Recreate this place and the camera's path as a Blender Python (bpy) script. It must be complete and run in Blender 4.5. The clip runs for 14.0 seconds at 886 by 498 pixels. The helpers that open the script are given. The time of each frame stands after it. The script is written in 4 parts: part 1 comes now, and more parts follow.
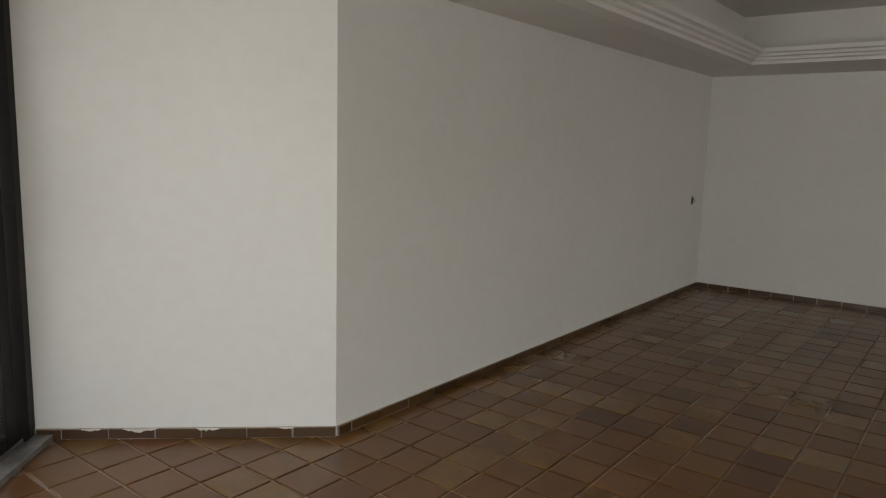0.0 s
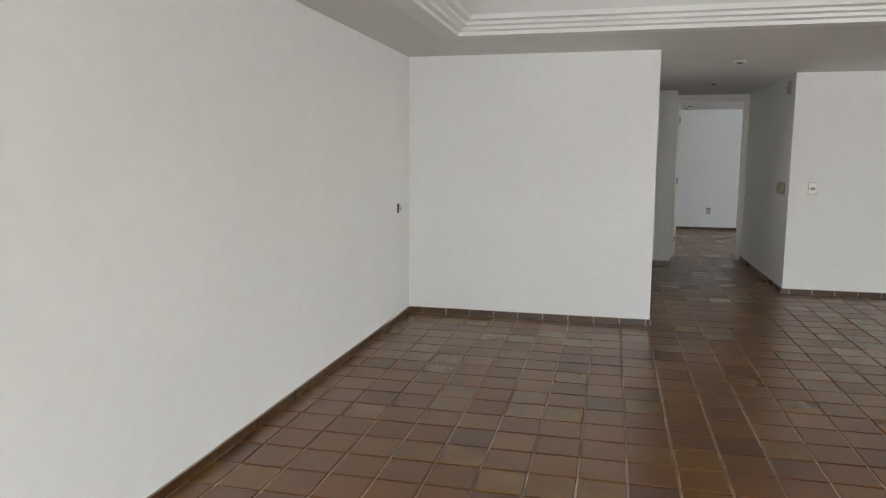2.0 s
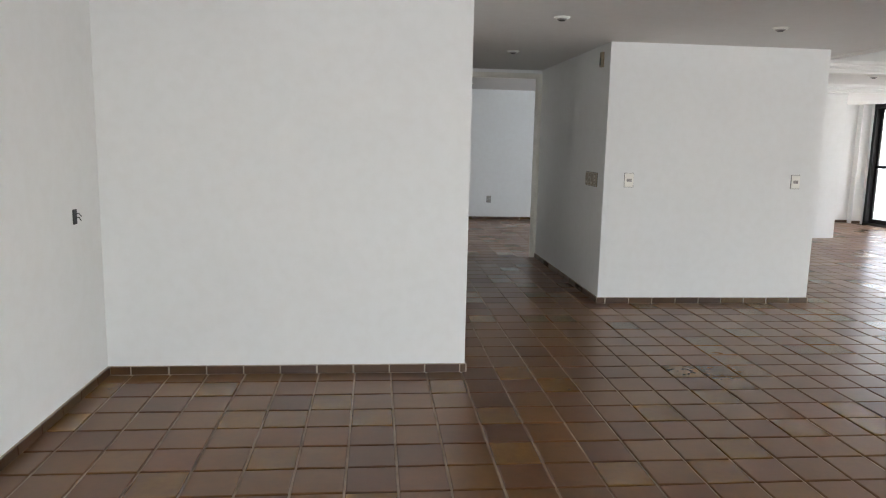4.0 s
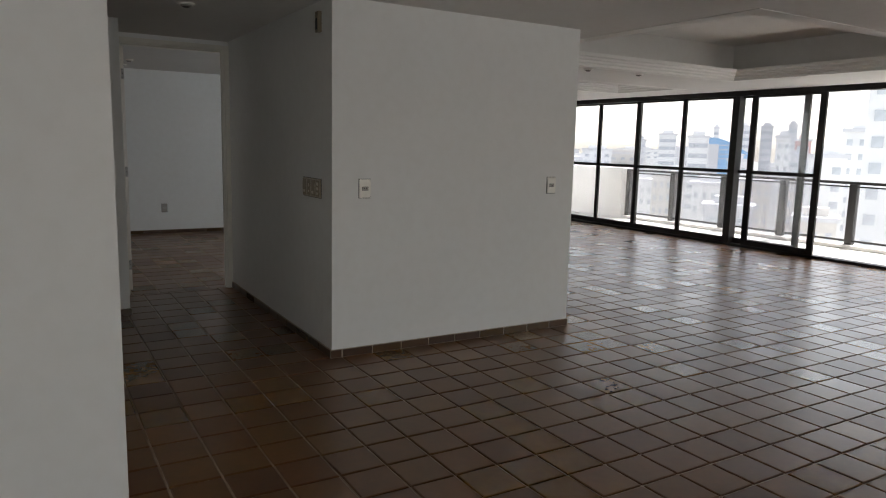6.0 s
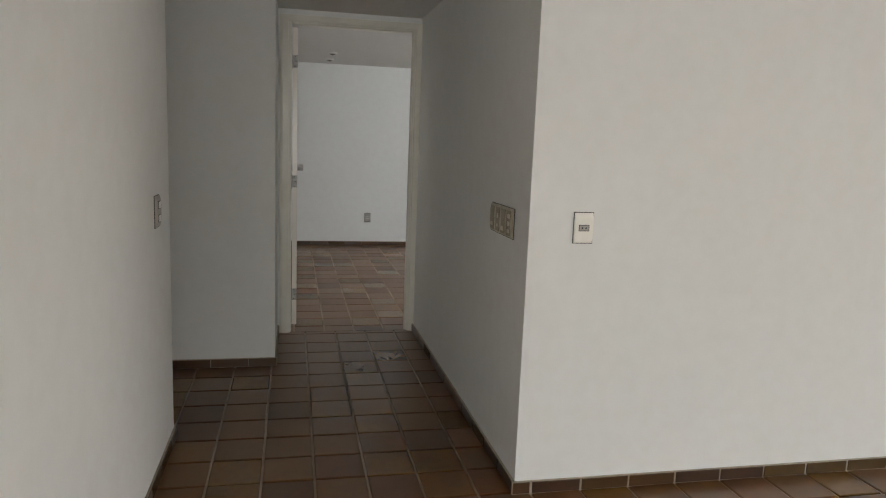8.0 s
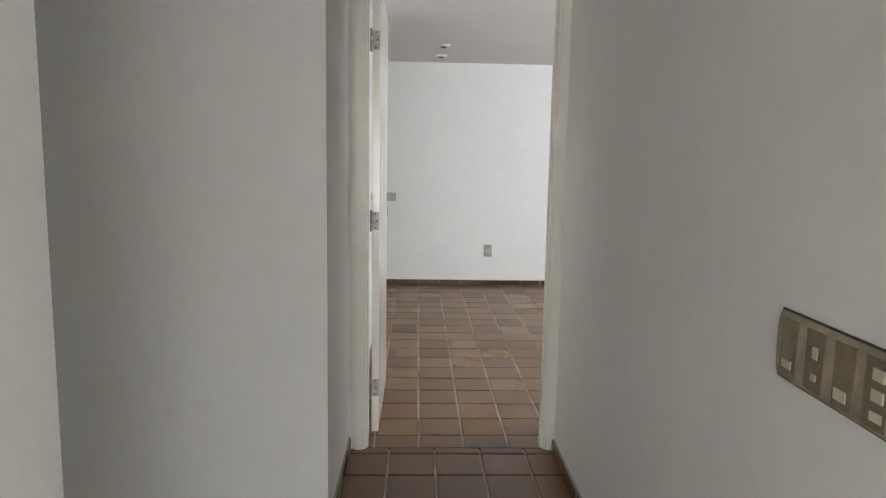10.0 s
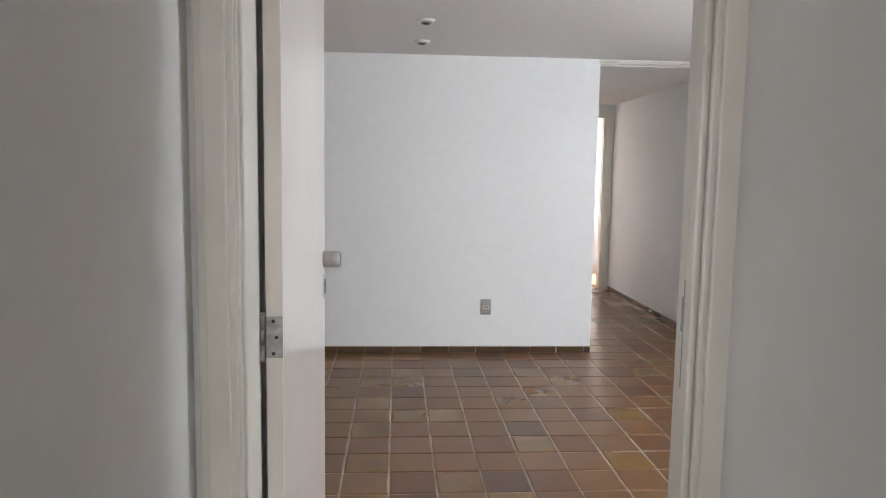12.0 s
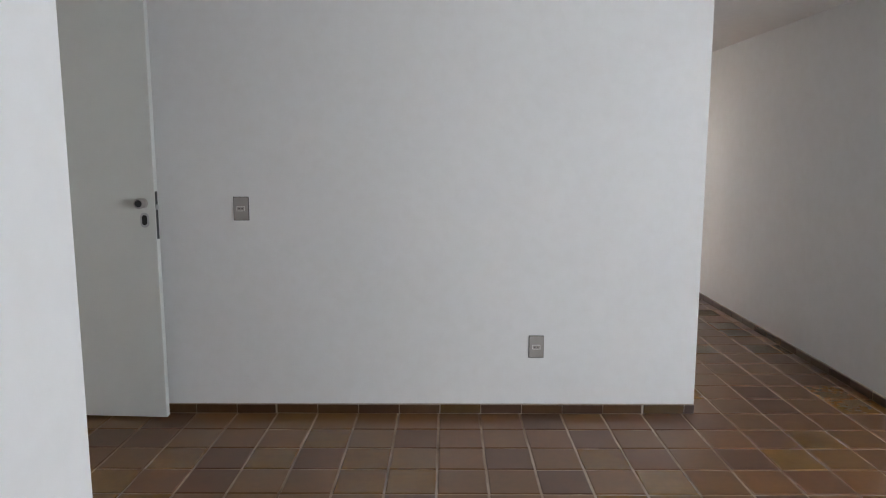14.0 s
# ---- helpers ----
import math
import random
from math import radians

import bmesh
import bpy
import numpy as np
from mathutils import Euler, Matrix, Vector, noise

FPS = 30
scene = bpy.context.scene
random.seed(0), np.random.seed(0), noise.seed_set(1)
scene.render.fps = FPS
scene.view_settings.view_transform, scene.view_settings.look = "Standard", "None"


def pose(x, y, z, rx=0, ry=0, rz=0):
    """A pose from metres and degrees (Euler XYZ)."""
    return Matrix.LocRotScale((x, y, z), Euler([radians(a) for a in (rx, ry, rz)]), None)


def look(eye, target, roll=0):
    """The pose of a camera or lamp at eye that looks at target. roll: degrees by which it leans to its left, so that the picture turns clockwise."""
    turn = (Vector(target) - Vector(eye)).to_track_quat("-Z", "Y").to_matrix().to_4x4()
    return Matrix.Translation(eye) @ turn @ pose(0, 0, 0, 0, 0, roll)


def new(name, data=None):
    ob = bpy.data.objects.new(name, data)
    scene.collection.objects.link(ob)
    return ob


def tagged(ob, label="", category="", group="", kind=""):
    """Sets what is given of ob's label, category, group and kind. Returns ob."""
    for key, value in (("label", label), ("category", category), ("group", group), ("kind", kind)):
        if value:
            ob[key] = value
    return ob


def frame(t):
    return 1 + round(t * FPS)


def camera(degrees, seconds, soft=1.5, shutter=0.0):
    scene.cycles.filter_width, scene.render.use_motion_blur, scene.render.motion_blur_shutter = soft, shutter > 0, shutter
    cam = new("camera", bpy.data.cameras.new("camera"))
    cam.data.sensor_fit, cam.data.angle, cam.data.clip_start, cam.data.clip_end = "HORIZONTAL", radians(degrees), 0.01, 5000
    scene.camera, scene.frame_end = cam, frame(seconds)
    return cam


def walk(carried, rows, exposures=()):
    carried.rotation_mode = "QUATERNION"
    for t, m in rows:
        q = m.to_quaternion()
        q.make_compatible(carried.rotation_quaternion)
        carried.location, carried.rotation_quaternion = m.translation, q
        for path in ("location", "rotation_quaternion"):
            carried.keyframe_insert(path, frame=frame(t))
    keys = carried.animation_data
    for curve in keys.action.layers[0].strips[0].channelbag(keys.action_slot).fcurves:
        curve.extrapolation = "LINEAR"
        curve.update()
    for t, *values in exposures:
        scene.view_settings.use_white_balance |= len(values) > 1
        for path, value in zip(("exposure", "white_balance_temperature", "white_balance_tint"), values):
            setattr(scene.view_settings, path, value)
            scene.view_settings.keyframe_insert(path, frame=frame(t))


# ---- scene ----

# ============ camera and walk ============
cam = camera(64.5, 14.0, soft=1.1)
PATH = [
    (0, (-1.003, -9.258, 1.419), (-2.22, -7.699, 1.128), 1.5),
    (0.5, (-1.131, -8.851, 1.42), (-2.238, -7.213, 1.115), 0.7),
    (1, (-1.354, -8.418, 1.369), (-2.259, -6.659, 1.072), 1.4),
    (1.5, (-1.53, -7.989, 1.384), (-2.261, -6.148, 1.109), 1.6),
    (2, (-1.712, -7.596, 1.355), (-2.173, -5.667, 1.094), 0.3),
    (2.2, (-1.76, -7.42, 1.35), (-2.087, -5.47, 1.1), 0.2),
    (4.3, (-1.909, -5.509, 1.347), (-1.631, -3.552, 1.043), 1.4),
    (4.5, (-1.884, -5.347, 1.358), (-1.518, -3.4, 1.084), 1.4),
    (5, (-1.826, -4.875, 1.321), (-1.092, -3.034, 1.051), 2.1),
    (5.5, (-1.718, -4.471, 1.343), (-0.869, -2.681, 1.072), 2.3),
    (6, (-1.6, -3.999, 1.343), (-0.584, -2.301, 1.048), 1.4),
    (6.5, (-1.419, -3.677, 1.328), (-0.404, -1.98, 1.029), 2.4),
    (7, (-1.21, -3.279, 1.337), (-0.317, -1.52, 1.011), 3.4),
    (7.5, (-1.025, -2.903, 1.35), (-0.26, -1.085, 1.016), 2.4),
    (8, (-0.862, -2.468, 1.363), (-0.441, -0.537, 1.06), 2.2),
    (8.5, (-0.786, -2.041, 1.374), (-0.472, -0.086, 1.096), 1.9),
    (8.7, (-0.759, -1.865, 1.38), (-0.492, 0.096, 1.093), 1.2),
    (10.8, (-0.626, 0.042, 1.367), (-0.587, 2.024, 1.105), 1.5),
    (11, (-0.622, 0.232, 1.386), (-0.562, 2.214, 1.131), 0.8),
    (11.5, (-0.62, 0.749, 1.355), (-0.501, 2.736, 1.156), 0.7),
    (12, (-0.602, 1.192, 1.374), (-0.471, 3.177, 1.162), 0.9),
    (12.5, (-0.556, 1.608, 1.387), (-0.353, 3.584, 1.151), 1.1),
    (13, (-0.529, 2.145, 1.386), (-0.356, 4.124, 1.157), 1.4),
    (13.5, (-0.48, 2.563, 1.383), (-0.31, 4.539, 1.127), -0.1),
    (14, (-0.377, 2.975, 1.368), (-0.388, 4.955, 1.088), 0.0),
]
EXPOSURES = [(0.0, 1.48, 7000, 8), (0.5, 1.9, 6900, 8), (1.0, 2.25, 6850, 8), (1.5, 2.68, 6600, 8), (2.2, 2.92, 6350, 9), (4.4, 3.08, 6250, 9), (5.0, 2.62, 6250, 9), (5.5, 1.98, 6450, 9), (6.0, 1.68, 6600, 9), (6.5, 1.65, 6600, 9), (7.0, 2.0, 6750, 9), (7.5, 2.45, 6750, 9), (8.0, 2.98, 6750, 9), (8.6, 3.44, 6600, 9), (11.0, 4.02, 6500, 11), (12.0, 3.93, 6400, 13), (12.5, 3.8, 6400, 13), (13.5, 3.6, 6300, 13), (14.0, 3.6, 6300, 12)]
walk(cam, [(t, look(eye, target, roll)) for t, eye, target, roll in PATH], EXPOSURES)

# ============ plan, in metres ============
CEIL = 2.183            # low plaster ceiling of living room and hall
CEIL_BED = 2.252
XB = -3.405             # long white wall
YC = -1.776             # alcove end wall
XH = -1.375             # left wall of the hall
XD = 1.90               # right end of the switch wall
YDOOR, YBED = 2.425, 2.575
YF = 6.505               # back wall of the bedroom
XO1, XO2 = 0.914, 1.978  # corridor opening in it
XW = 7.17               # glazed front
CH0 = Vector((XB, -6.993, 0))          # chamfered wall, start
CH1 = Vector((-4.43, -7.95, 0))        # and end at the balcony door
CHD = (CH1 - CH0).normalized()
GD = Vector((-CHD.y, CHD.x, 0))   # along the balcony door, square to the chamfer
if GD.y > 0:
    GD = -GD

# ============ world, sun, large lights ============
SUN_EL, SUN_AZ = radians(57), radians(80)
world = bpy.data.worlds.new("hazy_sky")
scene.world = world
world.use_nodes = True
wn = world.node_tree.nodes
sky = wn.new("ShaderNodeTexSky")
sky.sky_type = "NISHITA"
sky.sun_disc = False
sky.sun_elevation, sky.sun_rotation = SUN_EL, SUN_AZ
sky.air_density, sky.dust_density, sky.ozone_density = 1.0, 2.0, 1.0
wn["Background"].inputs["Strength"].default_value = 0.15
haze = wn.new("ShaderNodeHueSaturation")      # thin overcast takes most of the blue away
haze.inputs["Saturation"].default_value = 0.42
world.node_tree.links.new(sky.outputs["Color"], haze.inputs["Color"])
world.node_tree.links.new(haze.outputs["Color"], wn["Background"].inputs["Color"])

sun_data = bpy.data.lights.new("sun", "SUN")
sun_data.energy, sun_data.angle, sun_data.color = 4.0, radians(6), (1.0, 0.96, 0.9)
sun = new("sun", sun_data)
toward = Vector((math.sin(SUN_AZ) * math.cos(SUN_EL), math.cos(SUN_AZ) * math.cos(SUN_EL), math.sin(SUN_EL)))
sun.matrix_world = look(toward * 30, (0, 0, 0))


def area_lamp(name, eye, target, width, height, watts, color=(1, 1, 1)):
    data = bpy.data.lights.new(name, "AREA")
    data.shape, data.size, data.size_y, data.energy, data.color = "RECTANGLE", width, height, watts, color
    ob = new(name, data)
    ob.matrix_world = look(eye, target)
    return ob


# daylight in openings no view looks through; all but the balcony door are assumed
g_mid = CH1 + GD * 3.1 - CHD * -0.12
area_lamp("balcony_door_daylight", g_mid + Vector((0, 0, 1.1)), g_mid - CHD + Vector((0, 0, 1.05)), 4.0, 2.0, 17, (0.97, 0.99, 1.0))
# added fill for living room and hall; no window is seen at either spot
area_lamp("south_fill_lamp", (1.1, -11.68, 1.15), (1.0, -10.6, 1.05), 4.4, 1.9, 5.2, (0.90, 0.96, 1.0))
area_lamp("east_fill_lamp", (XW + 0.02, -8.0, 1.2), (XW - 1, -7.8, 1.1), 4.8, 1.8, 5.5, (0.92, 0.97, 1.0))
# added fill from the right; this opening faces another inner wall, not the sky
area_lamp("bedroom_fill_lamp", (2.90, 3.55, 1.5), (1.9, 4.25, 1.45), 1.5, 1.2, 9.0, (0.86, 0.93, 1.0))
# assumed opening, put on the unseen side that brightens the ajar door leaf
area_lamp("end_room_daylight", (2.80, 10.9, 1.5), (1.8, 10.8, 1.3), 1.4, 1.2, 1.7, (1.0, 0.97, 0.92))


# ============ materials ============
def material(name):
    m = bpy.data.materials.new(name)
    m.use_nodes = True
    nt = m.node_tree
    return m, nt.nodes, nt.links, nt.nodes["Principled BSDF"]


def mixed(nodes, links, kind, a, b, fac, value=None):
    n = nodes.new("ShaderNodeMix")
    n.data_type, n.blend_type = "RGBA", kind
    for socket, v in ((n.inputs[6], a), (n.inputs[7], b), (n.inputs[0], fac)):
        if isinstance(v, (tuple, float, int)):
            socket.default_value = v
        else:
            links.new(v, socket)
    return n.outputs[2]


def noise_node(nodes, links, scale, detail=4.0, rough=0.55, stretch=None, coords="Object"):
    tc = nodes.new("ShaderNodeTexCoord")
    n = nodes.new("ShaderNodeTexNoise")
    n.inputs["Scale"].default_value, n.inputs["Detail"].default_value, n.inputs["Roughness"].default_value = scale, detail, rough
    if stretch:
        mp = nodes.new("ShaderNodeMapping")
        mp.inputs["Scale"].default_value = stretch
        links.new(tc.outputs[coords], mp.inputs["Vector"])
        links.new(mp.outputs["Vector"], n.inputs["Vector"])
    else:
        links.new(tc.outputs[coords], n.inputs["Vector"])
    return n.outputs["Fac"]


def ramp(nodes, links, fac, stops):
    r = nodes.new("ShaderNodeValToRGB")
    r.color_ramp.elements[0].position, r.color_ramp.elements[0].color = stops[0][0], (*stops[0][1], 1)
    r.color_ramp.elements[1].position, r.color_ramp.elements[1].color = stops[-1][0], (*stops[-1][1], 1)
    for p, c in stops[1:-1]:
        e = r.color_ramp.elements.new(p)
        e.color = (*c, 1)
    links.new(fac, r.inputs["Fac"])
    return r.outputs["Color"]


def bumped(nodes, links, bsdf, height, strength, distance=0.002):
    b = nodes.new("ShaderNodeBump")
    b.inputs["Strength"].default_value, b.inputs["Distance"].default_value = strength, distance
    links.new(height, b.inputs["Height"])
    links.new(b.outputs["Normal"], bsdf.inputs["Normal"])


def plain(name, color, rough, metal=0.0, vary=0.06, scale=30.0, bump=0.0):
    m, n, l, b = material(name)
    f = noise_node(n, l, scale)
    dark = tuple(c * (1 - vary) for c in color)
    light = tuple(min(1, c * (1 + vary)) for c in color)
    l.new(ramp(n, l, f, [(0.3, dark), (0.7, light)]), b.inputs["Base Color"])
    b.inputs["Roughness"].default_value, b.inputs["Metallic"].default_value = rough, metal
    if bump:
        bumped(n, l, b, noise_node(n, l, scale * 4), bump)
    return m


def paint_material(name, color, rough=0.75):
    """Rolled wall paint: faint clouds of dirt, scuffs, and a fine orange-peel relief."""
    m, n, l, b = material(name)
    big = noise_node(n, l, 0.9, 5, 0.6)
    small = noise_node(n, l, 14.0, 3)
    c1 = ramp(n, l, big, [(0.3, tuple(c * 0.955 for c in color)), (0.7, color)])
    spots = ramp(n, l, small, [(0.35, (0.965, 0.96, 0.95)), (0.6, (1, 1, 1))])
    l.new(mixed(n, l, "MULTIPLY", c1, spots, 0.6), b.inputs["Base Color"])
    b.inputs["Roughness"].default_value = rough
    b.inputs["Specular IOR Level"].default_value = 0.3
    bumped(n, l, b, noise_node(n, l, 160.0, 2), 0.12, 0.001)
    return m


WALL = paint_material("white_wall_paint", (0.80, 0.793, 0.773))
CEILING = paint_material("ceiling_paint", (0.74, 0.725, 0.70), 0.85)
CORNICE = paint_material("cornice_plaster", (0.80, 0.79, 0.76), 0.7)


def tile_material(name, per_object, dark=1.0):
    """Fired clay floor tiles under worn wax: every tile its own brown, cloudy inside, brushed gloss."""
    m, n, l, b = material(name)
    if per_object:
        rnd = n.new("ShaderNodeObjectInfo").outputs["Random"]
    else:
        rnd = n.new("ShaderNodeNewGeometry").outputs["Random Per Island"]
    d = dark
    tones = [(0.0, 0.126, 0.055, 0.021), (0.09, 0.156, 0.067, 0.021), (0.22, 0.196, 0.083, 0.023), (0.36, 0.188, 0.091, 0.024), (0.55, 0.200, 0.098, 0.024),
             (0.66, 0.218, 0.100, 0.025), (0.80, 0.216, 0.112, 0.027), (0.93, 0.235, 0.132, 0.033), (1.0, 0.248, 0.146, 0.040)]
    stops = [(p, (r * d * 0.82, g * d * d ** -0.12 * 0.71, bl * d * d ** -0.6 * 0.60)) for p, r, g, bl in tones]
    base = ramp(n, l, rnd, stops)
    tc = n.new("ShaderNodeTexCoord")
    shift = n.new("ShaderNodeVectorMath")
    shift.operation = "MULTIPLY_ADD"
    geo = n.new("ShaderNodeNewGeometry")
    comb = n.new("ShaderNodeCombineXYZ")
    l.new(rnd, comb.inputs[0])
    l.new(rnd, comb.inputs[1])
    shift.inputs[1].default_value = (37.0, 91.0, 0.0)
    l.new(comb.outputs[0], shift.inputs[0])
    l.new(geo.outputs["Position"], shift.inputs[2])

    def nz(scale, detail, rough=0.6):
        k = n.new("ShaderNodeTexNoise")
        k.inputs["Scale"].default_value, k.inputs["Detail"].default_value, k.inputs["Roughness"].default_value = scale, detail, rough
        l.new(shift.outputs[0], k.inputs["Vector"])
        return k.outputs["Fac"]
    cloud = ramp(n, l, nz(5.0, 2), [(0.28, (0.82, 0.80, 0.78)), (0.72, (1.03, 1.03, 1.02))])
    col = mixed(n, l, "MULTIPLY", base, cloud, 1.0)
    grain = ramp(n, l, nz(30.0, 1), [(0.3, (0.86, 0.86, 0.86)), (0.7, (1.02, 1.02, 1.02))])
    l.new(mixed(n, l, "MULTIPLY", col, grain, 0.7), b.inputs["Base Color"])
    wear = n.new("ShaderNodeMapRange")
    wear.inputs["To Min"].default_value, wear.inputs["To Max"].default_value = 0.34, 0.26
    l.new(rnd, wear.inputs["Value"])
    l.new(wear.outputs[0], b.inputs["Roughness"])
    b.inputs["Specular IOR Level"].default_value = 0.7
    return m


TILE_ONE = tile_material("clay_tile_single", True)
TILE_MANY = tile_material("clay_tile_field", False)
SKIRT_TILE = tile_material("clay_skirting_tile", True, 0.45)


def grout_material():
    m, n, l, b = material("sandy_grout")
    f = noise_node(n, l, 1.3, 6, 0.7)
    l.new(ramp(n, l, f, [(0.32, (0.17, 0.12, 0.085)), (0.46, (0.37, 0.285, 0.21)), (0.62, (0.58, 0.48, 0.38))]), b.inputs["Base Color"])
    b.inputs["Roughness"].default_value = 0.9
    bumped(n, l, b, noise_node(n, l, 220.0, 2), 0.4)
    return m


GROUT = grout_material()
SKIRT_GROUT = plain("skirting_mortar", (0.36, 0.31, 0.25), 0.9, vary=0.2)
BRONZE = plain("dark_bronze_aluminium", (0.011, 0.0085, 0.0075), 0.5, 0.0, 0.25)
BRONZE.node_tree.nodes["Principled BSDF"].inputs["Specular IOR Level"].default_value = 0.25
# aluminium with the daylight it reflects put into a paler base colour
SILL_METAL = plain("pale_sill_aluminium", (0.24, 0.225, 0.215), 0.35, 0.5, 0.3, 18.0)
RAIL_GREY = plain("dark_painted_steel", (0.035, 0.032, 0.032), 0.45, 0.2, 0.15)
ENAMEL = plain("cream_gloss_enamel", (0.76, 0.71, 0.65), 0.15, 0.0, 0.03, 3.0)
DOOR_WHITE = plain("grey_white_door_paint", (0.70, 0.71, 0.67), 0.4, 0.0, 0.03, 3.0)
FRAME_PAINT = plain("cream_frame_paint", (0.72, 0.685, 0.61), 0.32, 0.0, 0.06, 5.0, 0.06)
STEEL = plain("brushed_steel", (0.50, 0.50, 0.50), 0.32, 0.9, 0.12, 60.0)
WORN_STEEL = plain("worn_painted_steel", (0.34, 0.33, 0.31), 0.5, 0.4, 0.3, 40.0)
NICKEL = plain("satin_nickel", (0.44, 0.42, 0.40), 0.46, 0.7, 0.05, 40.0)
BLACK = plain("black_plastic", (0.012, 0.012, 0.013), 0.5, 0.0, 0.2)
PLATE_WHITE = plain("ivory_plastic", (0.84, 0.82, 0.77), 0.35, 0.0, 0.04)
PLATE_EDGE = plain("dark_plate_edge", (0.06, 0.055, 0.05), 0.5, 0.0, 0.2)
CHAMPAGNE = plain("champagne_plate", (0.86, 0.83, 0.76), 0.28, 0.0, 0.05, 12.0)
OLIVE_PLATE = plain("olive_bronze_plate", (0.40, 0.34, 0.25), 0.32, 0.35, 0.25, 25.0)
ROCKER_TAN = plain("tan_rocker_plastic", (0.56, 0.50, 0.40), 0.35, 0.0, 0.08, 20.0)
PLATE_GREY = plain("taupe_plastic", (0.36, 0.33, 0.30), 0.4, 0.0, 0.05)
PLATE_BRONZE = plain("bronze_anodised_plate", (0.25, 0.20, 0.135), 0.35, 0.5, 0.2, 20.0)
CONCRETE = plain("pale_balcony_tile", (0.68, 0.67, 0.65), 0.7, 0.0, 0.1, 6.0)
SCREED = plain("grey_screed", (0.3, 0.29, 0.28), 0.9, 0.0, 0.15, 4.0)


def glass_material():
    m, n, l, b = material("window_glass")
    n.remove(b)
    clear = n.new("ShaderNodeBsdfTransparent")
    clear.inputs["Color"].default_value = (0.91, 0.91, 0.92, 1)
    dust = n.new("ShaderNodeBsdfTranslucent")
    dust.inputs["Color"].default_value = (0.8, 0.79, 0.77, 1)
    film = n.new("ShaderNodeMixShader")
    amount = n.new("ShaderNodeMapRange")
    amount.inputs["To Min"].default_value, amount.inputs["To Max"].default_value = 0.02, 0.045
    l.new(noise_node(n, l, 2.5, 5, 0.65), amount.inputs["Value"])
    l.new(amount.outputs[0], film.inputs[0])
    l.new(clear.outputs[0], film.inputs[1])
    l.new(dust.outputs[0], film.inputs[2])
    gloss = n.new("ShaderNodeBsdfGlossy")
    gloss.inputs["Roughness"].default_value = 0.02
    facing = n.new("ShaderNodeLayerWeight")
    power = n.new("ShaderNodeMath")
    power.operation = "POWER"
    power.inputs[1].default_value = 5.0
    l.new(facing.outputs["Facing"], power.inputs[0])
    fres = n.new("ShaderNodeMapRange")
    fres.inputs["To Min"].default_value, fres.inputs["To Max"].default_value = 0.03, 0.7
    l.new(power.outputs[0], fres.inputs["Value"])
    mix = n.new("ShaderNodeMixShader")
    l.new(fres.outputs[0], mix.inputs[0])
    l.new(film.outputs[0], mix.inputs[1])
    l.new(gloss.outputs[0], mix.inputs[2])
    l.new(mix.outputs[0], n["Material Output"].inputs["Surface"])
    return m


GLASS = glass_material()


# ============ mesh helpers ============
def add_box(bm, lo, hi, bevel=0.0, segments=2):
    vs = [bm.verts.new((x, y, z)) for x in (lo[0], hi[0]) for y in (lo[1], hi[1]) for z in (lo[2], hi[2])]
    quads = [(0, 1, 3, 2), (4, 6, 7, 5), (0, 4, 5, 1), (2, 3, 7, 6), (0, 2, 6, 4), (1, 5, 7, 3)]
    fs = [bm.faces.new([vs[i] for i in q]) for q in quads]
    if bevel:
        es = list({e for f in fs for e in f.edges})
        bmesh.ops.bevel(bm, geom=es, offset=bevel, segments=segments, affect="EDGES", profile=0.6)


def add_cyl(bm, p0, p1, r0, r1=None, seg=24, caps=True):
    p0, p1 = Vector(p0), Vector(p1)
    m = Matrix.Translation((p0 + p1) / 2) @ (p1 - p0).to_track_quat("Z", "Y").to_matrix().to_4x4()
    bmesh.ops.create_cone(bm, cap_ends=caps, segments=seg, radius1=r0, radius2=r0 if r1 is None else r1, depth=(p1 - p0).length, matrix=m)


def box(lo, hi, bevel=0.0, segments=2):
    bm = bmesh.new()
    add_box(bm, lo, hi, bevel, segments)
    return bm


def cyl(p0, p1, r0, r1=None, seg=24):
    bm = bmesh.new()
    add_cyl(bm, p0, p1, r0, r1, seg)
    return bm


def prism(points, z0, z1):
    """A vertical prism on a counter-clockwise outline."""
    bm = bmesh.new()
    low = [bm.verts.new((x, y, z0)) for x, y in points]
    top = [bm.verts.new((x, y, z1)) for x, y in points]
    bm.faces.new(low[::-1])
    bm.faces.new(top)
    k = len(points)
    for i in range(k):
        j = (i + 1) % k
        bm.faces.new((low[i], low[j], top[j], top[i]))
    bmesh.ops.recalc_face_normals(bm, faces=bm.faces)
    return bm


def mesh_of(name, bm, mat, smooth=False):
    me = bpy.data.meshes.new(name)
    bmesh.ops.recalc_face_normals(bm, faces=bm.faces)
    bm.to_mesh(me)
    bm.free()
    me.materials.append(mat)
    if smooth:
        for p in me.polygons:
            p.use_smooth = len(p.vertices) == 4
    return me


def part(name, bm, mat, parent, label="", smooth=False):
    ob = new(name, mesh_of(name, bm, mat, smooth))
    ob.parent = parent
    if label:
        tagged(ob, label)
    return ob


def thing(name, label, category, m=None, group=""):
    ob = new(name)
    if m is not None:
        ob.matrix_world = m
    return tagged(ob, label, category, group)


def structure(name, bm, mat, label="", category=""):
    return tagged(new(name, mesh_of(name, bm, mat)), label, category, kind="structure")


# ============ walls ============
TOP = 2.7
W_LABEL = "white painted plaster wall"


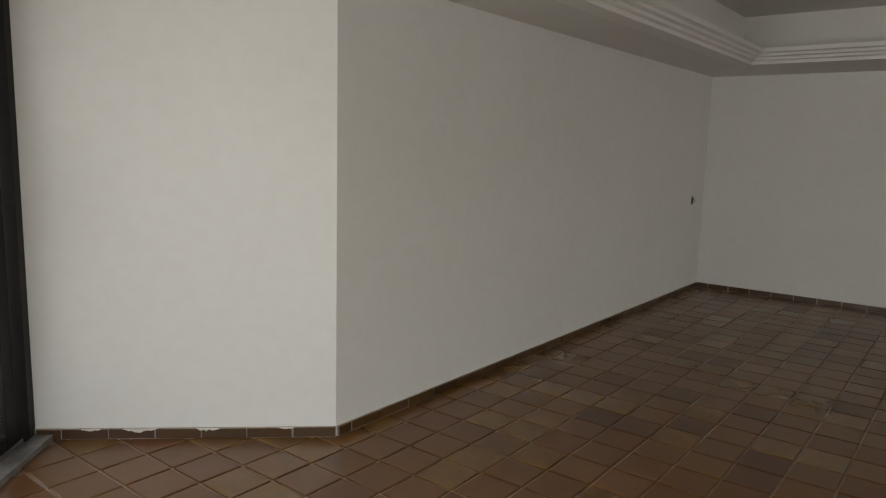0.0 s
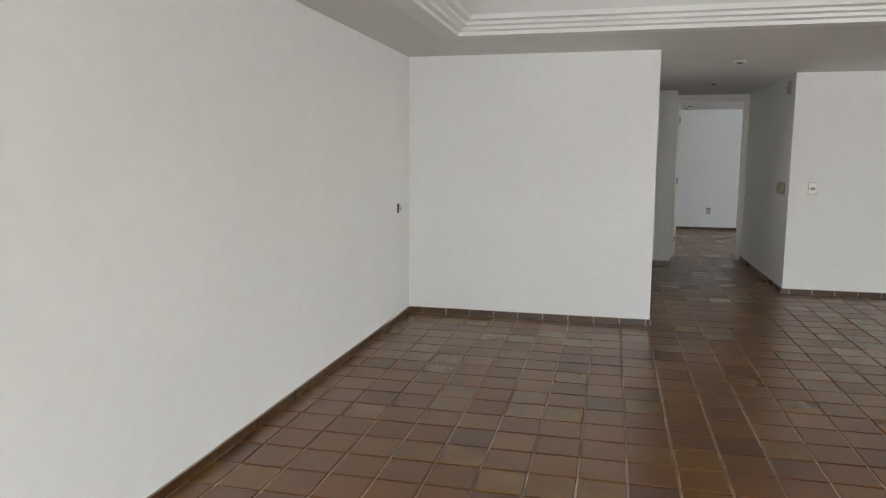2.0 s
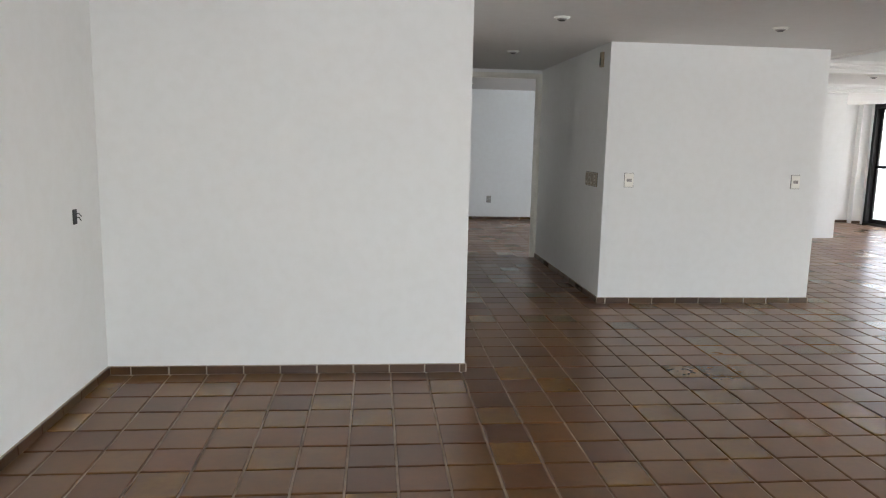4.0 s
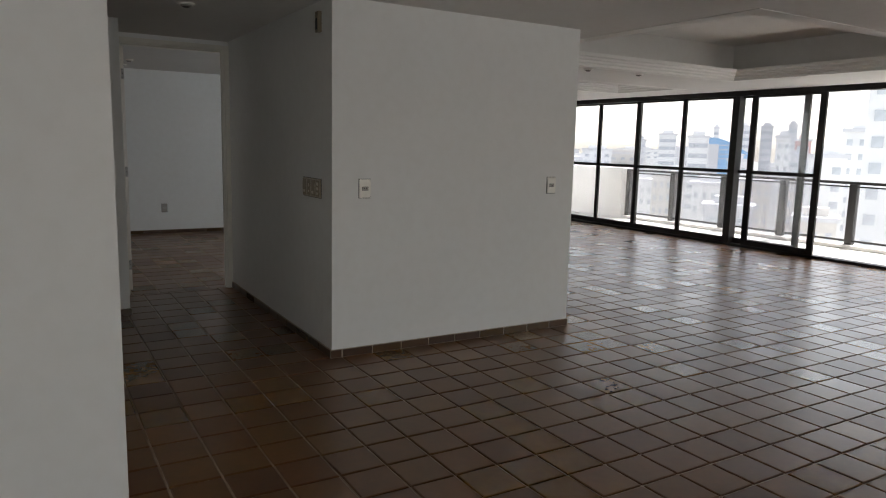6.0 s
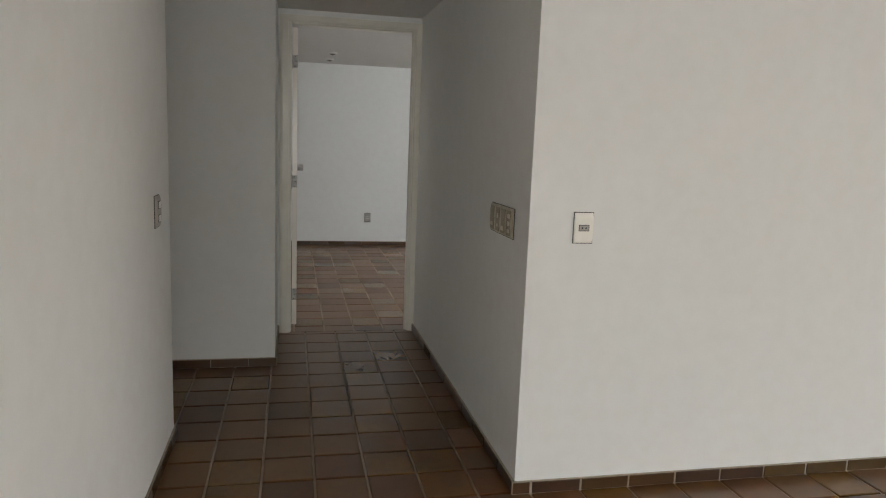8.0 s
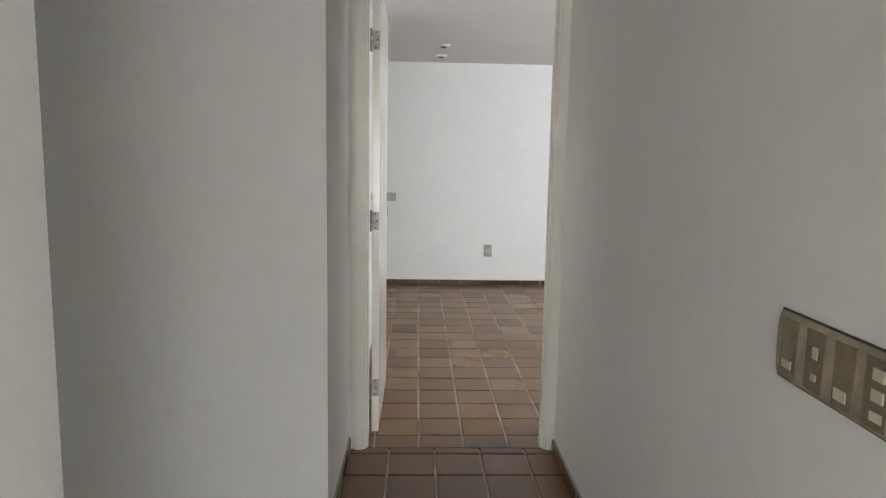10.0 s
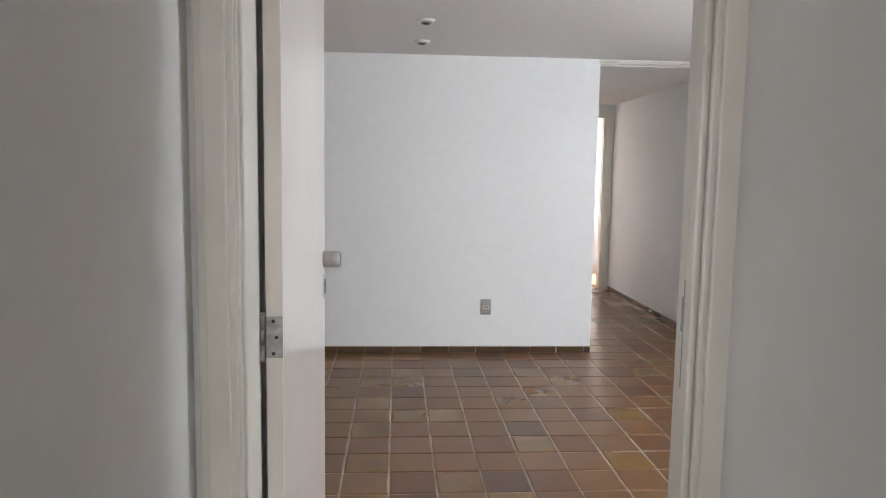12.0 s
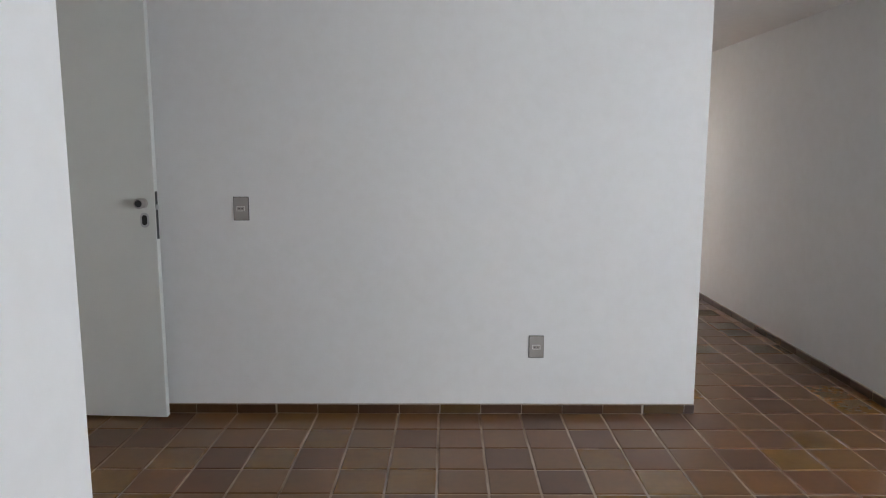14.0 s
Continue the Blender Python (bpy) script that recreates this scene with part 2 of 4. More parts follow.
def wall(name, boxes, label=W_LABEL):
    bm = bmesh.new()
    for lo, hi in boxes:
        add_box(bm, (*lo, -0.05) if len(lo) == 2 else lo, (*hi, TOP) if len(hi) == 2 else hi)
    return structure(name, bm, WALL, label, "wall")


wall("wall_west", [((XB - 0.15, CH0.y), (XB, YC))], "long white painted plaster wall with small socket hole")
out = Vector((CHD.y, -CHD.x, 0))
if out.x > 0:
    out = -out
a, b_, c_, d_ = CH0, CH1 + CHD * 0.0, CH1 + out * 0.15, CH0 + out * 0.15
structure("wall_chamfer", prism([(p.x, p.y) for p in (a, b_, c_, d_)], -0.05, TOP), WALL, "short angled white wall beside dark balcony door", "wall")
wall("wall_alcove", [((XB - 0.15, YC), (XH, YC + 0.15))], "white painted end wall with clay tile skirting")
wall("wall_hall_left", [((XH - 0.15, YC + 0.15), (XH, 0.70)), ((-3.555, 0.55), (XH - 0.15, 0.70))])
wall("wall_passage", [((-3.555, 0.70), (-3.405, 1.688))])
wall("wall_pier", [((-3.555, 1.688), (-0.957, 1.838)), ((-1.103, 1.838), (-0.957, YDOOR))], "white wall pier beside the open door")
wall("wall_switches", [((0, 0), (XD, 0.15))], "white painted wall with two ivory switch plates")
wall("wall_hall_right", [((0, 0.15), (0.15, YDOOR))], "white painted hall wall with bronze switch plate")
wall("wall_living_side", [((XD - 0.15, 0.15), (XD, 2.27)), ((XD - 0.15, 2.27), (3.20, YDOOR)), ((3.05, YDOOR), (3.20, 4.4)), ((3.05, 4.4), (5.15, 4.55)), ((5.0, 4.55), (5.15, 6.80))])
wall("wall_living_north", [((5.0, 6.65), (7.47, 6.80)), ((6.95, 6.52), (7.12, 6.65))], "white far wall with narrow pilaster")
wall("wall_door", [((-2.75, YDOOR), (-0.900, YBED)), ((0.004, YDOOR), (3.0, YBED)), ((-0.900, YDOOR, 2.128), (0.004, YBED, TOP))], "white wall round the cream door frame")
wall("wall_bedroom_back", [((-2.75, YF), (XO1, YF + 0.15)), ((XO2, YF), (3.0, YF + 0.15)), ((XO1, YF, 2.234), (XO2, YF + 0.15, TOP))], "white bedroom wall with corridor opening")
wall("wall_bedroom_entry", [((-2.60, YBED), (-0.955, 4.05))], "white wall return behind the open door")
wall("wall_bedroom_left", [((-2.75, YBED), (-2.60, 5.42)), ((-2.75, 6.24), (-2.60, YF)), ((-2.75, 5.42, 2.12), (-2.60, 6.24, TOP))])
# unseen opening added for the bedroom fill lamp, backed by the living room wall
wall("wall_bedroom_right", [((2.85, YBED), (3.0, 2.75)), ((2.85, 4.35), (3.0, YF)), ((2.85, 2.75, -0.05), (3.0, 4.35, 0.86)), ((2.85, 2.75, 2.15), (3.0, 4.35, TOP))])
wall("wall_corridor_right", [((XO2, YF + 0.15), (XO2 + 0.15, 9.55))])
wall("wall_corridor_left", [((XO1 - 0.15, YF + 0.15), (XO1, 9.55))])
wall("wall_corridor_end", [((XO1 - 0.15, 9.55), (1.14, 9.70)), ((1.90, 9.55), (2.9, 9.70)), ((1.14, 9.55, 2.12), (1.90, 9.70, TOP))])
wall("wall_end_room", [((0.0, 9.55), (0.15, 12.05)), ((2.75, 9.70), (2.9, 10.15)), ((2.75, 11.65), (2.9, 12.05)), ((2.75, 10.15, -0.05), (2.9, 11.65, 0.88)), ((2.75, 10.15, 2.12), (2.9, 11.65, TOP)), ((0.15, 11.9), (2.75, 12.05)), ((0.15, 9.55), (XO1 - 0.15, 9.70))])
wall("wall_side_room", [((-4.6, 4.6), (-2.75, 4.75)), ((-4.6, 6.9), (-2.75, 7.05)), ((-4.75, 4.6), (-4.6, 7.05)), ((-2.75, 6.60), (-2.6, 7.05))])
# low and high pieces here and in wall_south leave unseen openings for fill lamps
wall("wall_east", [((XW - 0.05, 6.42), (XW + 0.10, 6.65)), ((XW - 0.05, -11.75), (XW + 0.10, -10.5)), ((XW - 0.05, -5.5), (XW + 0.10, -3.93)), ((XW - 0.05, -10.5, -0.05), (XW + 0.10, -5.5, 0.2)), ((XW - 0.05, -10.5, 2.16), (XW + 0.10, -5.5, TOP))])
ge = CH1 + GD * 5.0
wall("wall_south", [((ge.x - 0.1, -11.75), (-1.2, ge.y)), ((3.4, -11.75), (XW - 0.05, ge.y)), ((-1.2, -11.75, -0.05), (3.4, ge.y, 0.15)), ((-1.2, -11.75, 2.16), (3.4, ge.y, TOP))])

# ============ ceilings with raised trays ============
TRAYS = [(-2.78, -10.6, 5.9, -2.71), (2.32, -1.11, 5.80, 1.66), (3.35, 3.02, 6.3, 4.1)]
RECESS = 0.12


def ceiling_with_trays(name, x0, y0, x1, y1, z, trays, rise):
    bm = bmesh.new()
    holes = [(a - RECESS, b - RECESS, c + RECESS, d + RECESS) for a, b, c, d in trays]
    xs = sorted({x0, x1, *[h[0] for h in holes], *[h[2] for h in holes]})
    ys = sorted({y0, y1, *[h[1] for h in holes], *[h[3] for h in holes]})
    for i in range(len(xs) - 1):
        for j in range(len(ys) - 1):
            cx, cy = (xs[i] + xs[i + 1]) / 2, (ys[j] + ys[j + 1]) / 2
            if any(h[0] < cx < h[2] and h[1] < cy < h[3] for h in holes):
                add_box(bm, (xs[i], ys[j], z + rise), (xs[i + 1], ys[j + 1], z + rise + 0.1))
            else:
                add_box(bm, (xs[i], ys[j], z), (xs[i + 1], ys[j + 1], z + rise + 0.1))
    bmesh.ops.remove_doubles(bm, verts=bm.verts, dist=1e-5)
    return structure(name, bm, CEILING, "white plaster ceiling with raised trays and stepped cornice", "ceiling")


ceiling_with_trays("ceiling", -4.9, -11.8, XW + 0.10, 2.43, CEIL, TRAYS[:2], 0.42)
ceiling_with_trays("ceiling_bay", 3.02, 2.43, XW + 0.10, 4.45, CEIL, TRAYS[2:], 0.42)
structure("ceiling_corner", box((4.98, 4.45, CEIL), (XW + 0.10, 6.80, CEIL + 0.1)), CEILING, "flat white plaster ceiling", "ceiling")
structure("ceiling_bedroom", box((-4.75, 2.50, CEIL_BED), (3.0, YF + 0.02, CEIL_BED + 0.1)), CEILING, "flat white plaster ceiling", "ceiling")
structure("ceiling_corridor", box((-0.1, YF + 0.15, 2.226), (2.95, 12.1, 2.3)), CEILING, "flat white plaster ceiling", "ceiling")


def cornice(tray):
    """A stepped plaster moulding mitred round a tray."""
    x0, y0, x1, y1 = tray
    outline = [(-0.13, -0.003), (0, -0.003), (0.004, 0.022), (0.032, 0.030), (0.037, 0.050), (0.066, 0.058), (0.072, 0.078), (0.106, 0.086), (0.112, 0.118), (-0.13, 0.118)]
    bm = bmesh.new()
    rings = []
    for d, h in outline:
        rings.append([bm.verts.new((x, y, CEIL + h)) for x, y in ((x0 + d, y0 + d), (x1 - d, y0 + d), (x1 - d, y1 - d), (x0 + d, y1 - d))])
    for i in range(len(rings)):
        p, q = rings[i], rings[(i + 1) % len(rings)]
        for k in range(4):
            bm.faces.new((p[k], p[(k + 1) % 4], q[(k + 1) % 4], q[k]))
    return structure("cornice", bm, CORNICE, "white stepped plaster cornice round a ceiling tray", "cornice")


for tray in TRAYS:
    cornice(tray)

# ============ floors: mortar beds (the tiles are laid at the end of the file) ============
floor_living = structure("floor", prism([(-3.5, 1.75), (-3.5, -7.0), (-4.62, -7.95), (ge.x - 0.2, ge.y - 0.2), (ge.x, -11.75), (XW + 0.06, -11.75), (XW + 0.06, 6.7), (XD - 0.1, 6.7), (XD - 0.1, 2.43), (-1.0, 2.43), (-1.0, 1.75)], -0.15, -0.0074), GROUT, "glazed brown clay tile floor with sandy joints", "floor")
floor_bed = structure("floor_bedroom", prism([(-4.7, 2.44), (3.0, 2.44), (3.0, 12.0), (-4.7, 12.0)], -0.15, -0.0046), GROUT, "glazed brown clay tile floor with sandy joints", "floor")

# ============ door frame and open door leaf ============
def door_frame(name, x0, x1, y0, y1, top, label, stops=(0.012, 0.012)):
    """Lining, stops and stepped casings of a doorway in a wall that runs along x."""
    f = thing(name, label, "door frame")
    tagged(f, kind="structure")

    def slab(part_name, xa, ya, za, xb_, yb, zb, bevel=0.003):
        part(part_name, box((min(xa, xb_), min(ya, yb), za), (max(xa, xb_), max(ya, yb), zb), bevel), FRAME_PAINT, f)

    for x, s, stop in ((x0, 1, stops[0]), (x1, -1, stops[1])):
        inner = x + s * 0.028
        slab("jamb", x, y0 - 0.008, -0.003, inner, y1 + 0.012, top + 0.028, 0.004)
        slab("stop", inner, y0 + 0.004, -0.003, inner + s * stop, y0 + 0.034, top, 0.005)
        edge = inner + s * (stop - 0.012)
        bm = bmesh.new()
        for xa, xb_, ya, yb, dz in ((edge, x - s * 0.046, y0 - 0.013, y0, 0.046), (edge - s * 0.012, x - s * 0.030, y0 - 0.023, y0 - 0.010, 0.034)):
            add_box(bm, (min(xa, xb_), ya, -0.003), (max(xa, xb_), yb, top + dz), 0.004)
        part("casing", bm, FRAME_PAINT, f)
        slab("casing", x + s * 0.018, y1, -0.003, x - s * 0.045, y1 + 0.016, top + 0.045, 0.004)
    slab("head", x0 + 0.028, y0 - 0.008, top, x1 - 0.028, y1 + 0.012, top + 0.028, 0.004)
    slab("head_stop", x0 + 0.04, y0 + 0.004, top - 0.012, x1 - 0.028 - stops[1], y1 - 0.042, top, 0.003)
    bm = bmesh.new()
    add_box(bm, (x0 - 0.046, y0 - 0.0125, top + 0.014), (x1 + 0.024, y0, top + 0.0465), 0.004)
    add_box(bm, (x0 - 0.030, y0 - 0.0225, top + 0.008), (x1 + 0.010, y0 - 0.010, top + 0.0345), 0.004)
    part("head_casing", bm, FRAME_PAINT, f)
    slab("head_casing", x0 + 0.018, y1, top + 0.010, x1 - 0.018, y1 + 0.0155, top + 0.0455, 0.004)
    return f


frame_1 = door_frame("door_frame", -0.900, 0.004, YDOOR, YBED, 2.10, "cream painted wooden frame round the bedroom doorway", (0.006, 0.040))
bm = bmesh.new()
add_box(bm, (-0.0268, YBED - 0.044, 0.95), (-0.0235, YBED - 0.026, 1.17), 0.001)
add_box(bm, (-0.0266, YBED - 0.030, 1.065), (-0.0235, YBED - 0.016, 1.135), 0.001)
strike = part("strike_plate", bm, WORN_STEEL, frame_1, "worn steel strike plate")
part("strike_hole", box((-0.0276, YBED - 0.042, 1.082), (-0.0265, YBED - 0.033, 1.128)), BLACK, strike)
part("strike_slot", box((-0.0276, YBED - 0.042, 0.985), (-0.0265, YBED - 0.034, 1.042)), BLACK, strike)


def hinge(parent, z):
    """A steel butt hinge on the edge of the leaf, with knuckles and three screws."""
    h = part("hinge", box((0.001, -0.0035, z - 0.042), (0.0345, 0.0005, z + 0.042), 0.0008), WORN_STEEL, parent, "worn steel butt hinge")
    bm = bmesh.new()
    for k in range(3):
        add_cyl(bm, (-0.006, -0.005, z - 0.05 + k * 0.034), (-0.006, -0.005, z - 0.018 + k * 0.034), 0.006, seg=14)
    part("knuckle", bm, WORN_STEEL, h, smooth=True)
    for dx, dz in ((0.016, 0.033), (0.022, 0.0), (0.016, -0.033)):
        part("screw", cyl((dx, -0.0045, z + dz), (dx, -0.0030, z + dz), 0.0038, seg=12), BLACK, h)
    return h


def oval(bm, cx, cz, x0, x1, w, h, seg=10):
    """A stadium-shaped slab, its flat faces square to x."""
    pts = []
    for i in range(seg + 1):
        a_ = math.pi * i / seg
        pts.append((cx + w / 2 * math.cos(a_), cz + (h - w) / 2 + w / 2 * math.sin(a_)))
    for i in range(seg + 1):
        a_ = math.pi + math.pi * i / seg
        pts.append((cx + w / 2 * math.cos(a_), cz - (h - w) / 2 + w / 2 * math.sin(a_)))
    p = [bm.verts.new((x0, y, z)) for y, z in pts]
    q = [bm.verts.new((x1, y, z)) for y, z in pts]
    bm.faces.new(p)
    bm.faces.new(q[::-1])
    for i in range(len(pts)):
        j = (i + 1) % len(pts)
        bm.faces.new((p[i], p[j], q[j], q[i]))


def door_leaf(name, m, width, height, label, knob_z=1.109, lock_z=1.025, sides=(1, -1), mat=ENAMEL, backset=0.036):
    """A flush leaf along +y from its hinge edge, 35 mm thick in x, with cylinder knobs on both faces."""
    leaf = thing(name, label, "door", m)
    part("panel", box((0, 0, 0.012), (0.035, width, height), 0.0025), mat, leaf)
    for z in (0.235, 1.045, 1.865):
        hinge(leaf, z)
    y = width - backset
    for side in sides:
        x0 = 0.035 if side > 0 else 0.0
        k = part("knob", cyl((x0, y, knob_z), (x0 + side * 0.048, y, knob_z), 0.0245, 0.0255, 40), NICKEL, leaf, "satin nickel cylinder knob", True)
        part("knob_rim", cyl((x0 + side * 0.046, y, knob_z), (x0 + side * 0.052, y, knob_z), 0.0258, 0.0235, 40), NICKEL, k, "", True)
        part("knob_cap", cyl((x0 + side * 0.050, y, knob_z), (x0 + side * 0.0528, y, knob_z), 0.0185, 0.0175, 32), BLACK, k, "black knob end", True)
        bm = bmesh.new()
        oval(bm, y + 0.004, lock_z, x0, x0 + side * 0.004, 0.044, 0.074)
        e = part("lock_rose", bm, STEEL, leaf, "oval steel lock escutcheon")
        bm = bmesh.new()
        oval(bm, y + 0.004, lock_z, x0 + side * 0.003, x0 + side * 0.0058, 0.026, 0.050)
        part("keyhole", bm, BLACK, e)
    lp = part("lock_plate", box((0.006, width - 0.001, 0.93), (0.029, width + 0.0012, 1.165), 0.0005), BLACK, leaf, "dark mortise lock plate on the edge")
    part("latch", box((0.010, width, 1.075), (0.025, width + 0.009, 1.10), 0.002), STEEL, lp)
    return leaf


door_leaf("door_1", pose(-0.862, YBED + 0.012, 0), 0.80, 2.09, "cream gloss flush door standing wide open")

# second door: opened against the bedroom's back wall
door_leaf("door_2", pose(-2.588, YF - 0.020, 0, 0, 0, -93.2), 0.782, 2.09, "white flush door opened against the bedroom wall", sides=(1,), mat=DOOR_WHITE, backset=0.058)


def side_frame():
    f = thing("door_frame_2", "cream painted wooden frame in the side wall", "door frame")
    tagged(f, kind="structure")
    for y in (5.42, 6.205):
        part("jamb", box((-2.755, y, -0.003), (-2.588, y + 0.035, 2.12), 0.004), FRAME_PAINT, f)
    part("head", box((-2.755, 5.455, 2.085), (-2.588, 6.205, 2.12), 0.004), FRAME_PAINT, f)
    for y in (5.36, 6.24):
        part("casing", box((-2.60, y, -0.003), (-2.580, y + 0.06, 2.18), 0.004), FRAME_PAINT, f)
    return f


side_frame()
door_frame("door_frame_3", 1.14, 1.90, 9.55, 9.70, 2.08, "cream painted wooden frame at the corridor's end")
door_leaf("door_3", pose(1.182, 9.716, 0, 0, 0, -26.0), 0.70, 2.06, "cream flush door standing ajar at the corridor's end", sides=(1,))
# sliding track over the corridor opening
track = thing("ceiling_track", "thin white sliding track under the lintel", "track")
part("rail", box((XO1 - 0.01, YF - 0.018, 2.236), (XO2 + 0.01, YF + 0.0, 2.243), 0.001), FRAME_PAINT, track)
part("lip", box((XO1 - 0.01, YF - 0.024, 2.221), (XO2 + 0.01, YF + 0.02, 2.230), 0.002), FRAME_PAINT, track)
part("end_stop", box((XO2 - 0.018, YF - 0.030, 2.2305), (XO2 + 0.011, YF - 0.001, 2.2358), 0.001), PLATE_GREY, track)

# ============ switch and socket plates ============
def plate(name, label, m, w, h, mat, cells=(), rocker_mat=None):
    """A domed wall plate in the local xz plane, facing -y; cells: x, z, width, height, kind."""
    p = thing(name, label, "switch plate" if name == "switch_plate" else "socket", m)
    part("backing", box((-w / 2 - 0.003, -0.003, -h / 2 - 0.003), (w / 2 + 0.003, 0, h / 2 + 0.003)), PLATE_EDGE, p)
    bm = bmesh.new()
    rows, n = [], 10
    for i in range(n + 1):
        f = i / n * 2 - 1
        y = -0.0055 - 0.0055 * (1 - f ** 4)
        rows.append([bm.verts.new((sx * w / 2, yy, f * h / 2)) for sx, yy in ((-1, -0.002), (-1, y), (1, y), (1, -0.002))])
    for ra, rb in zip(rows, rows[1:]):
        for k in range(3):
            bm.faces.new((ra[k], ra[k + 1], rb[k + 1], rb[k]))
    bm.faces.new(rows[0][::-1])
    bm.faces.new(rows[-1])
    part("cover", bm, mat, p)
    for x, z, cw, ch, kind in cells:
        if kind == "rocker":
            s = part("bezel", box((x - cw / 2 - 0.0028, -0.0122, z - ch / 2 - 0.0028), (x + cw / 2 + 0.0028, -0.0085, z + ch / 2 + 0.0028), 0.0005), PLATE_EDGE, p)
            part("rocker", box((x - cw / 2, -0.0150, z - ch / 2), (x + cw / 2, -0.0115, z + ch / 2), 0.0012), rocker_mat or PLATE_WHITE, s)
        elif kind == "module":
            part("module", box((x - cw / 2, -0.0126, z - ch / 2), (x + cw / 2, -0.0100, z + ch / 2), 0.001), PLATE_BRONZE, p, "brown module strip")
        elif kind == "socket":
            s = part("socket_face", box((x - cw / 2, -0.0126, z - ch / 2), (x + cw / 2, -0.0090, z + ch / 2), 0.0010), PLATE_EDGE if mat == CHAMPAGNE else PLATE_WHITE, p)
            part("socket_well", box((x - cw / 2 + 0.0025, -0.0130, z - ch / 2 + 0.0025), (x + cw / 2 - 0.0025, -0.0124, z + ch / 2 - 0.0025)), PLATE_GREY, s)
            for dx in (-0.0075, 0.0075):
                part("pin_hole", cyl((x + dx, -0.0136, z), (x + dx, -0.0128, z), 0.0034, seg=12), BLACK, s)
        elif kind == "round":
            s = part("socket_face", cyl((x, -0.0090, z), (x, -0.0125, z), cw / 2, seg=24), PLATE_GREY, p)
            part("pin_hole", cyl((x, -0.0122, z), (x, -0.0132, z), cw / 6, seg=12), BLACK, s)
    return p


CELL = [(0, 0, 0.042, 0.024, "socket")]
plate("wall_socket", "champagne wall plate with small grey outlet", pose(0.214, 0, 1.060), 0.074, 0.114, CHAMPAGNE, CELL)
plate("wall_socket", "champagne wall plate with small grey outlet near the wall's end", pose(1.692, 0, 1.068), 0.074, 0.114, CHAMPAGNE, CELL)
plate("switch_plate", "wide bronze plate with four switch modules on the hall wall", pose(0, 0.335, 1.048, 0, 0, -90), 0.318, 0.118, OLIVE_PLATE,
      [(-0.118, 0.0, 0.052, 0.100, "module"), (-0.039, 0.0, 0.052, 0.100, "module"), (0.039, 0.0, 0.052, 0.100, "module"), (0.114, 0.0, 0.052, 0.100, "module"),
       (-0.118, -0.028, 0.030, 0.016, "rocker"), (-0.036, 0.014, 0.014, 0.020, "rocker"), (-0.036, -0.026, 0.014, 0.012, "rocker"), (0.036, -0.030, 0.030, 0.018, "rocker"),
       (0.120, 0.028, 0.026, 0.018, "rocker"), (0.120, -0.002, 0.026, 0.018, "rocker"), (0.120, -0.032, 0.026, 0.014, "rocker")], ROCKER_TAN)
plate("switch_plate", "grey plate with two ivory switches on the hall wall", pose(XH, 0.408, 1.053, 0, 0, 90), 0.090, 0.120, PLATE_GREY,
      [(0, 0.026, 0.032, 0.024, "rocker"), (0, -0.026, 0.032, 0.024, "rocker")])
plate("wall_socket", "taupe socket plate at waist height on white wall", pose(-1.414, YF, 1.074), 0.072, 0.114, PLATE_GREY, CELL)
plate("wall_socket", "taupe socket plate low on white wall", pose(0.085, YF, 0.359), 0.072, 0.112, PLATE_GREY, CELL)
plate("switch_plate", "pale plate with three taupe switches", pose(2.172, YF, 1.068), 0.082, 0.116, PLATE_WHITE,
      [(0, 0.030, 0.036, 0.020, "rocker"), (0, 0.0, 0.036, 0.020, "rocker"), (0, -0.030, 0.036, 0.020, "rocker")], PLATE_GREY)
plate("switch_plate", "pale grey plate with two white switches", pose(2.295, YF, 1.068), 0.082, 0.116, PLATE_WHITE,
      [(0, 0.026, 0.040, 0.024, "rocker"), (0, -0.026, 0.040, 0.024, "rocker")])
pd_ = plate("wall_socket", "white aerial socket lying sideways low on the wall", pose(2.694, YF, 0.340), 0.116, 0.074, PLATE_WHITE, [(0, 0, 0.040, 0.040, "round")])
part("cable_stub", box((-0.018, -0.014, 0.034), (0.018, -0.002, 0.046), 0.004), BLACK, pd_, "black cable stub")
plate("wall_socket", "brown socket plate beside the aerial socket", pose(2.816, YF, 0.340), 0.060, 0.060, OLIVE_PLATE, [(0, 0, 0.030, 0.020, "socket")])

# open socket box in the long wall
hole = thing("socket_box", "open dark socket box in the white wall", "socket", pose(XB, -2.105, 0.935, 0, 0, 90))
part("box_rim", box((-0.022, -0.004, -0.038), (0.022, 0.0, 0.038), 0.0015), PLATE_EDGE, hole)
# flat black slab painted as the shade inside the open box
part("box_inside_shade", box((-0.019, -0.0052, -0.035), (0.019, -0.0035, 0.035)), BLACK, hole)
bm = bmesh.new()
for dz, bend in ((0.012, 0.02), (-0.008, 0.014)):
    add_cyl(bm, (0, -0.004, dz), (0.004, -0.02, dz + 0.006), 0.0022, seg=8)
    add_cyl(bm, (0.004, -0.02, dz + 0.006), (bend, -0.026, dz - 0.012), 0.0022, seg=8)
part("wire", bm, BLACK, hole)

# bell box high on the hall wall
bell = thing("door_bell", "small brown bell box high on the hall wall", "door bell", pose(0, 0.19, 2.058, 0, 0, -90))
part("body", box((-0.024, -0.026, -0.062), (0.024, 0, 0.062), 0.004), PLATE_BRONZE, bell)
part("grille", box((-0.015, -0.0285, -0.045), (0.015, -0.0255, 0.020), 0.001), BLACK, bell)


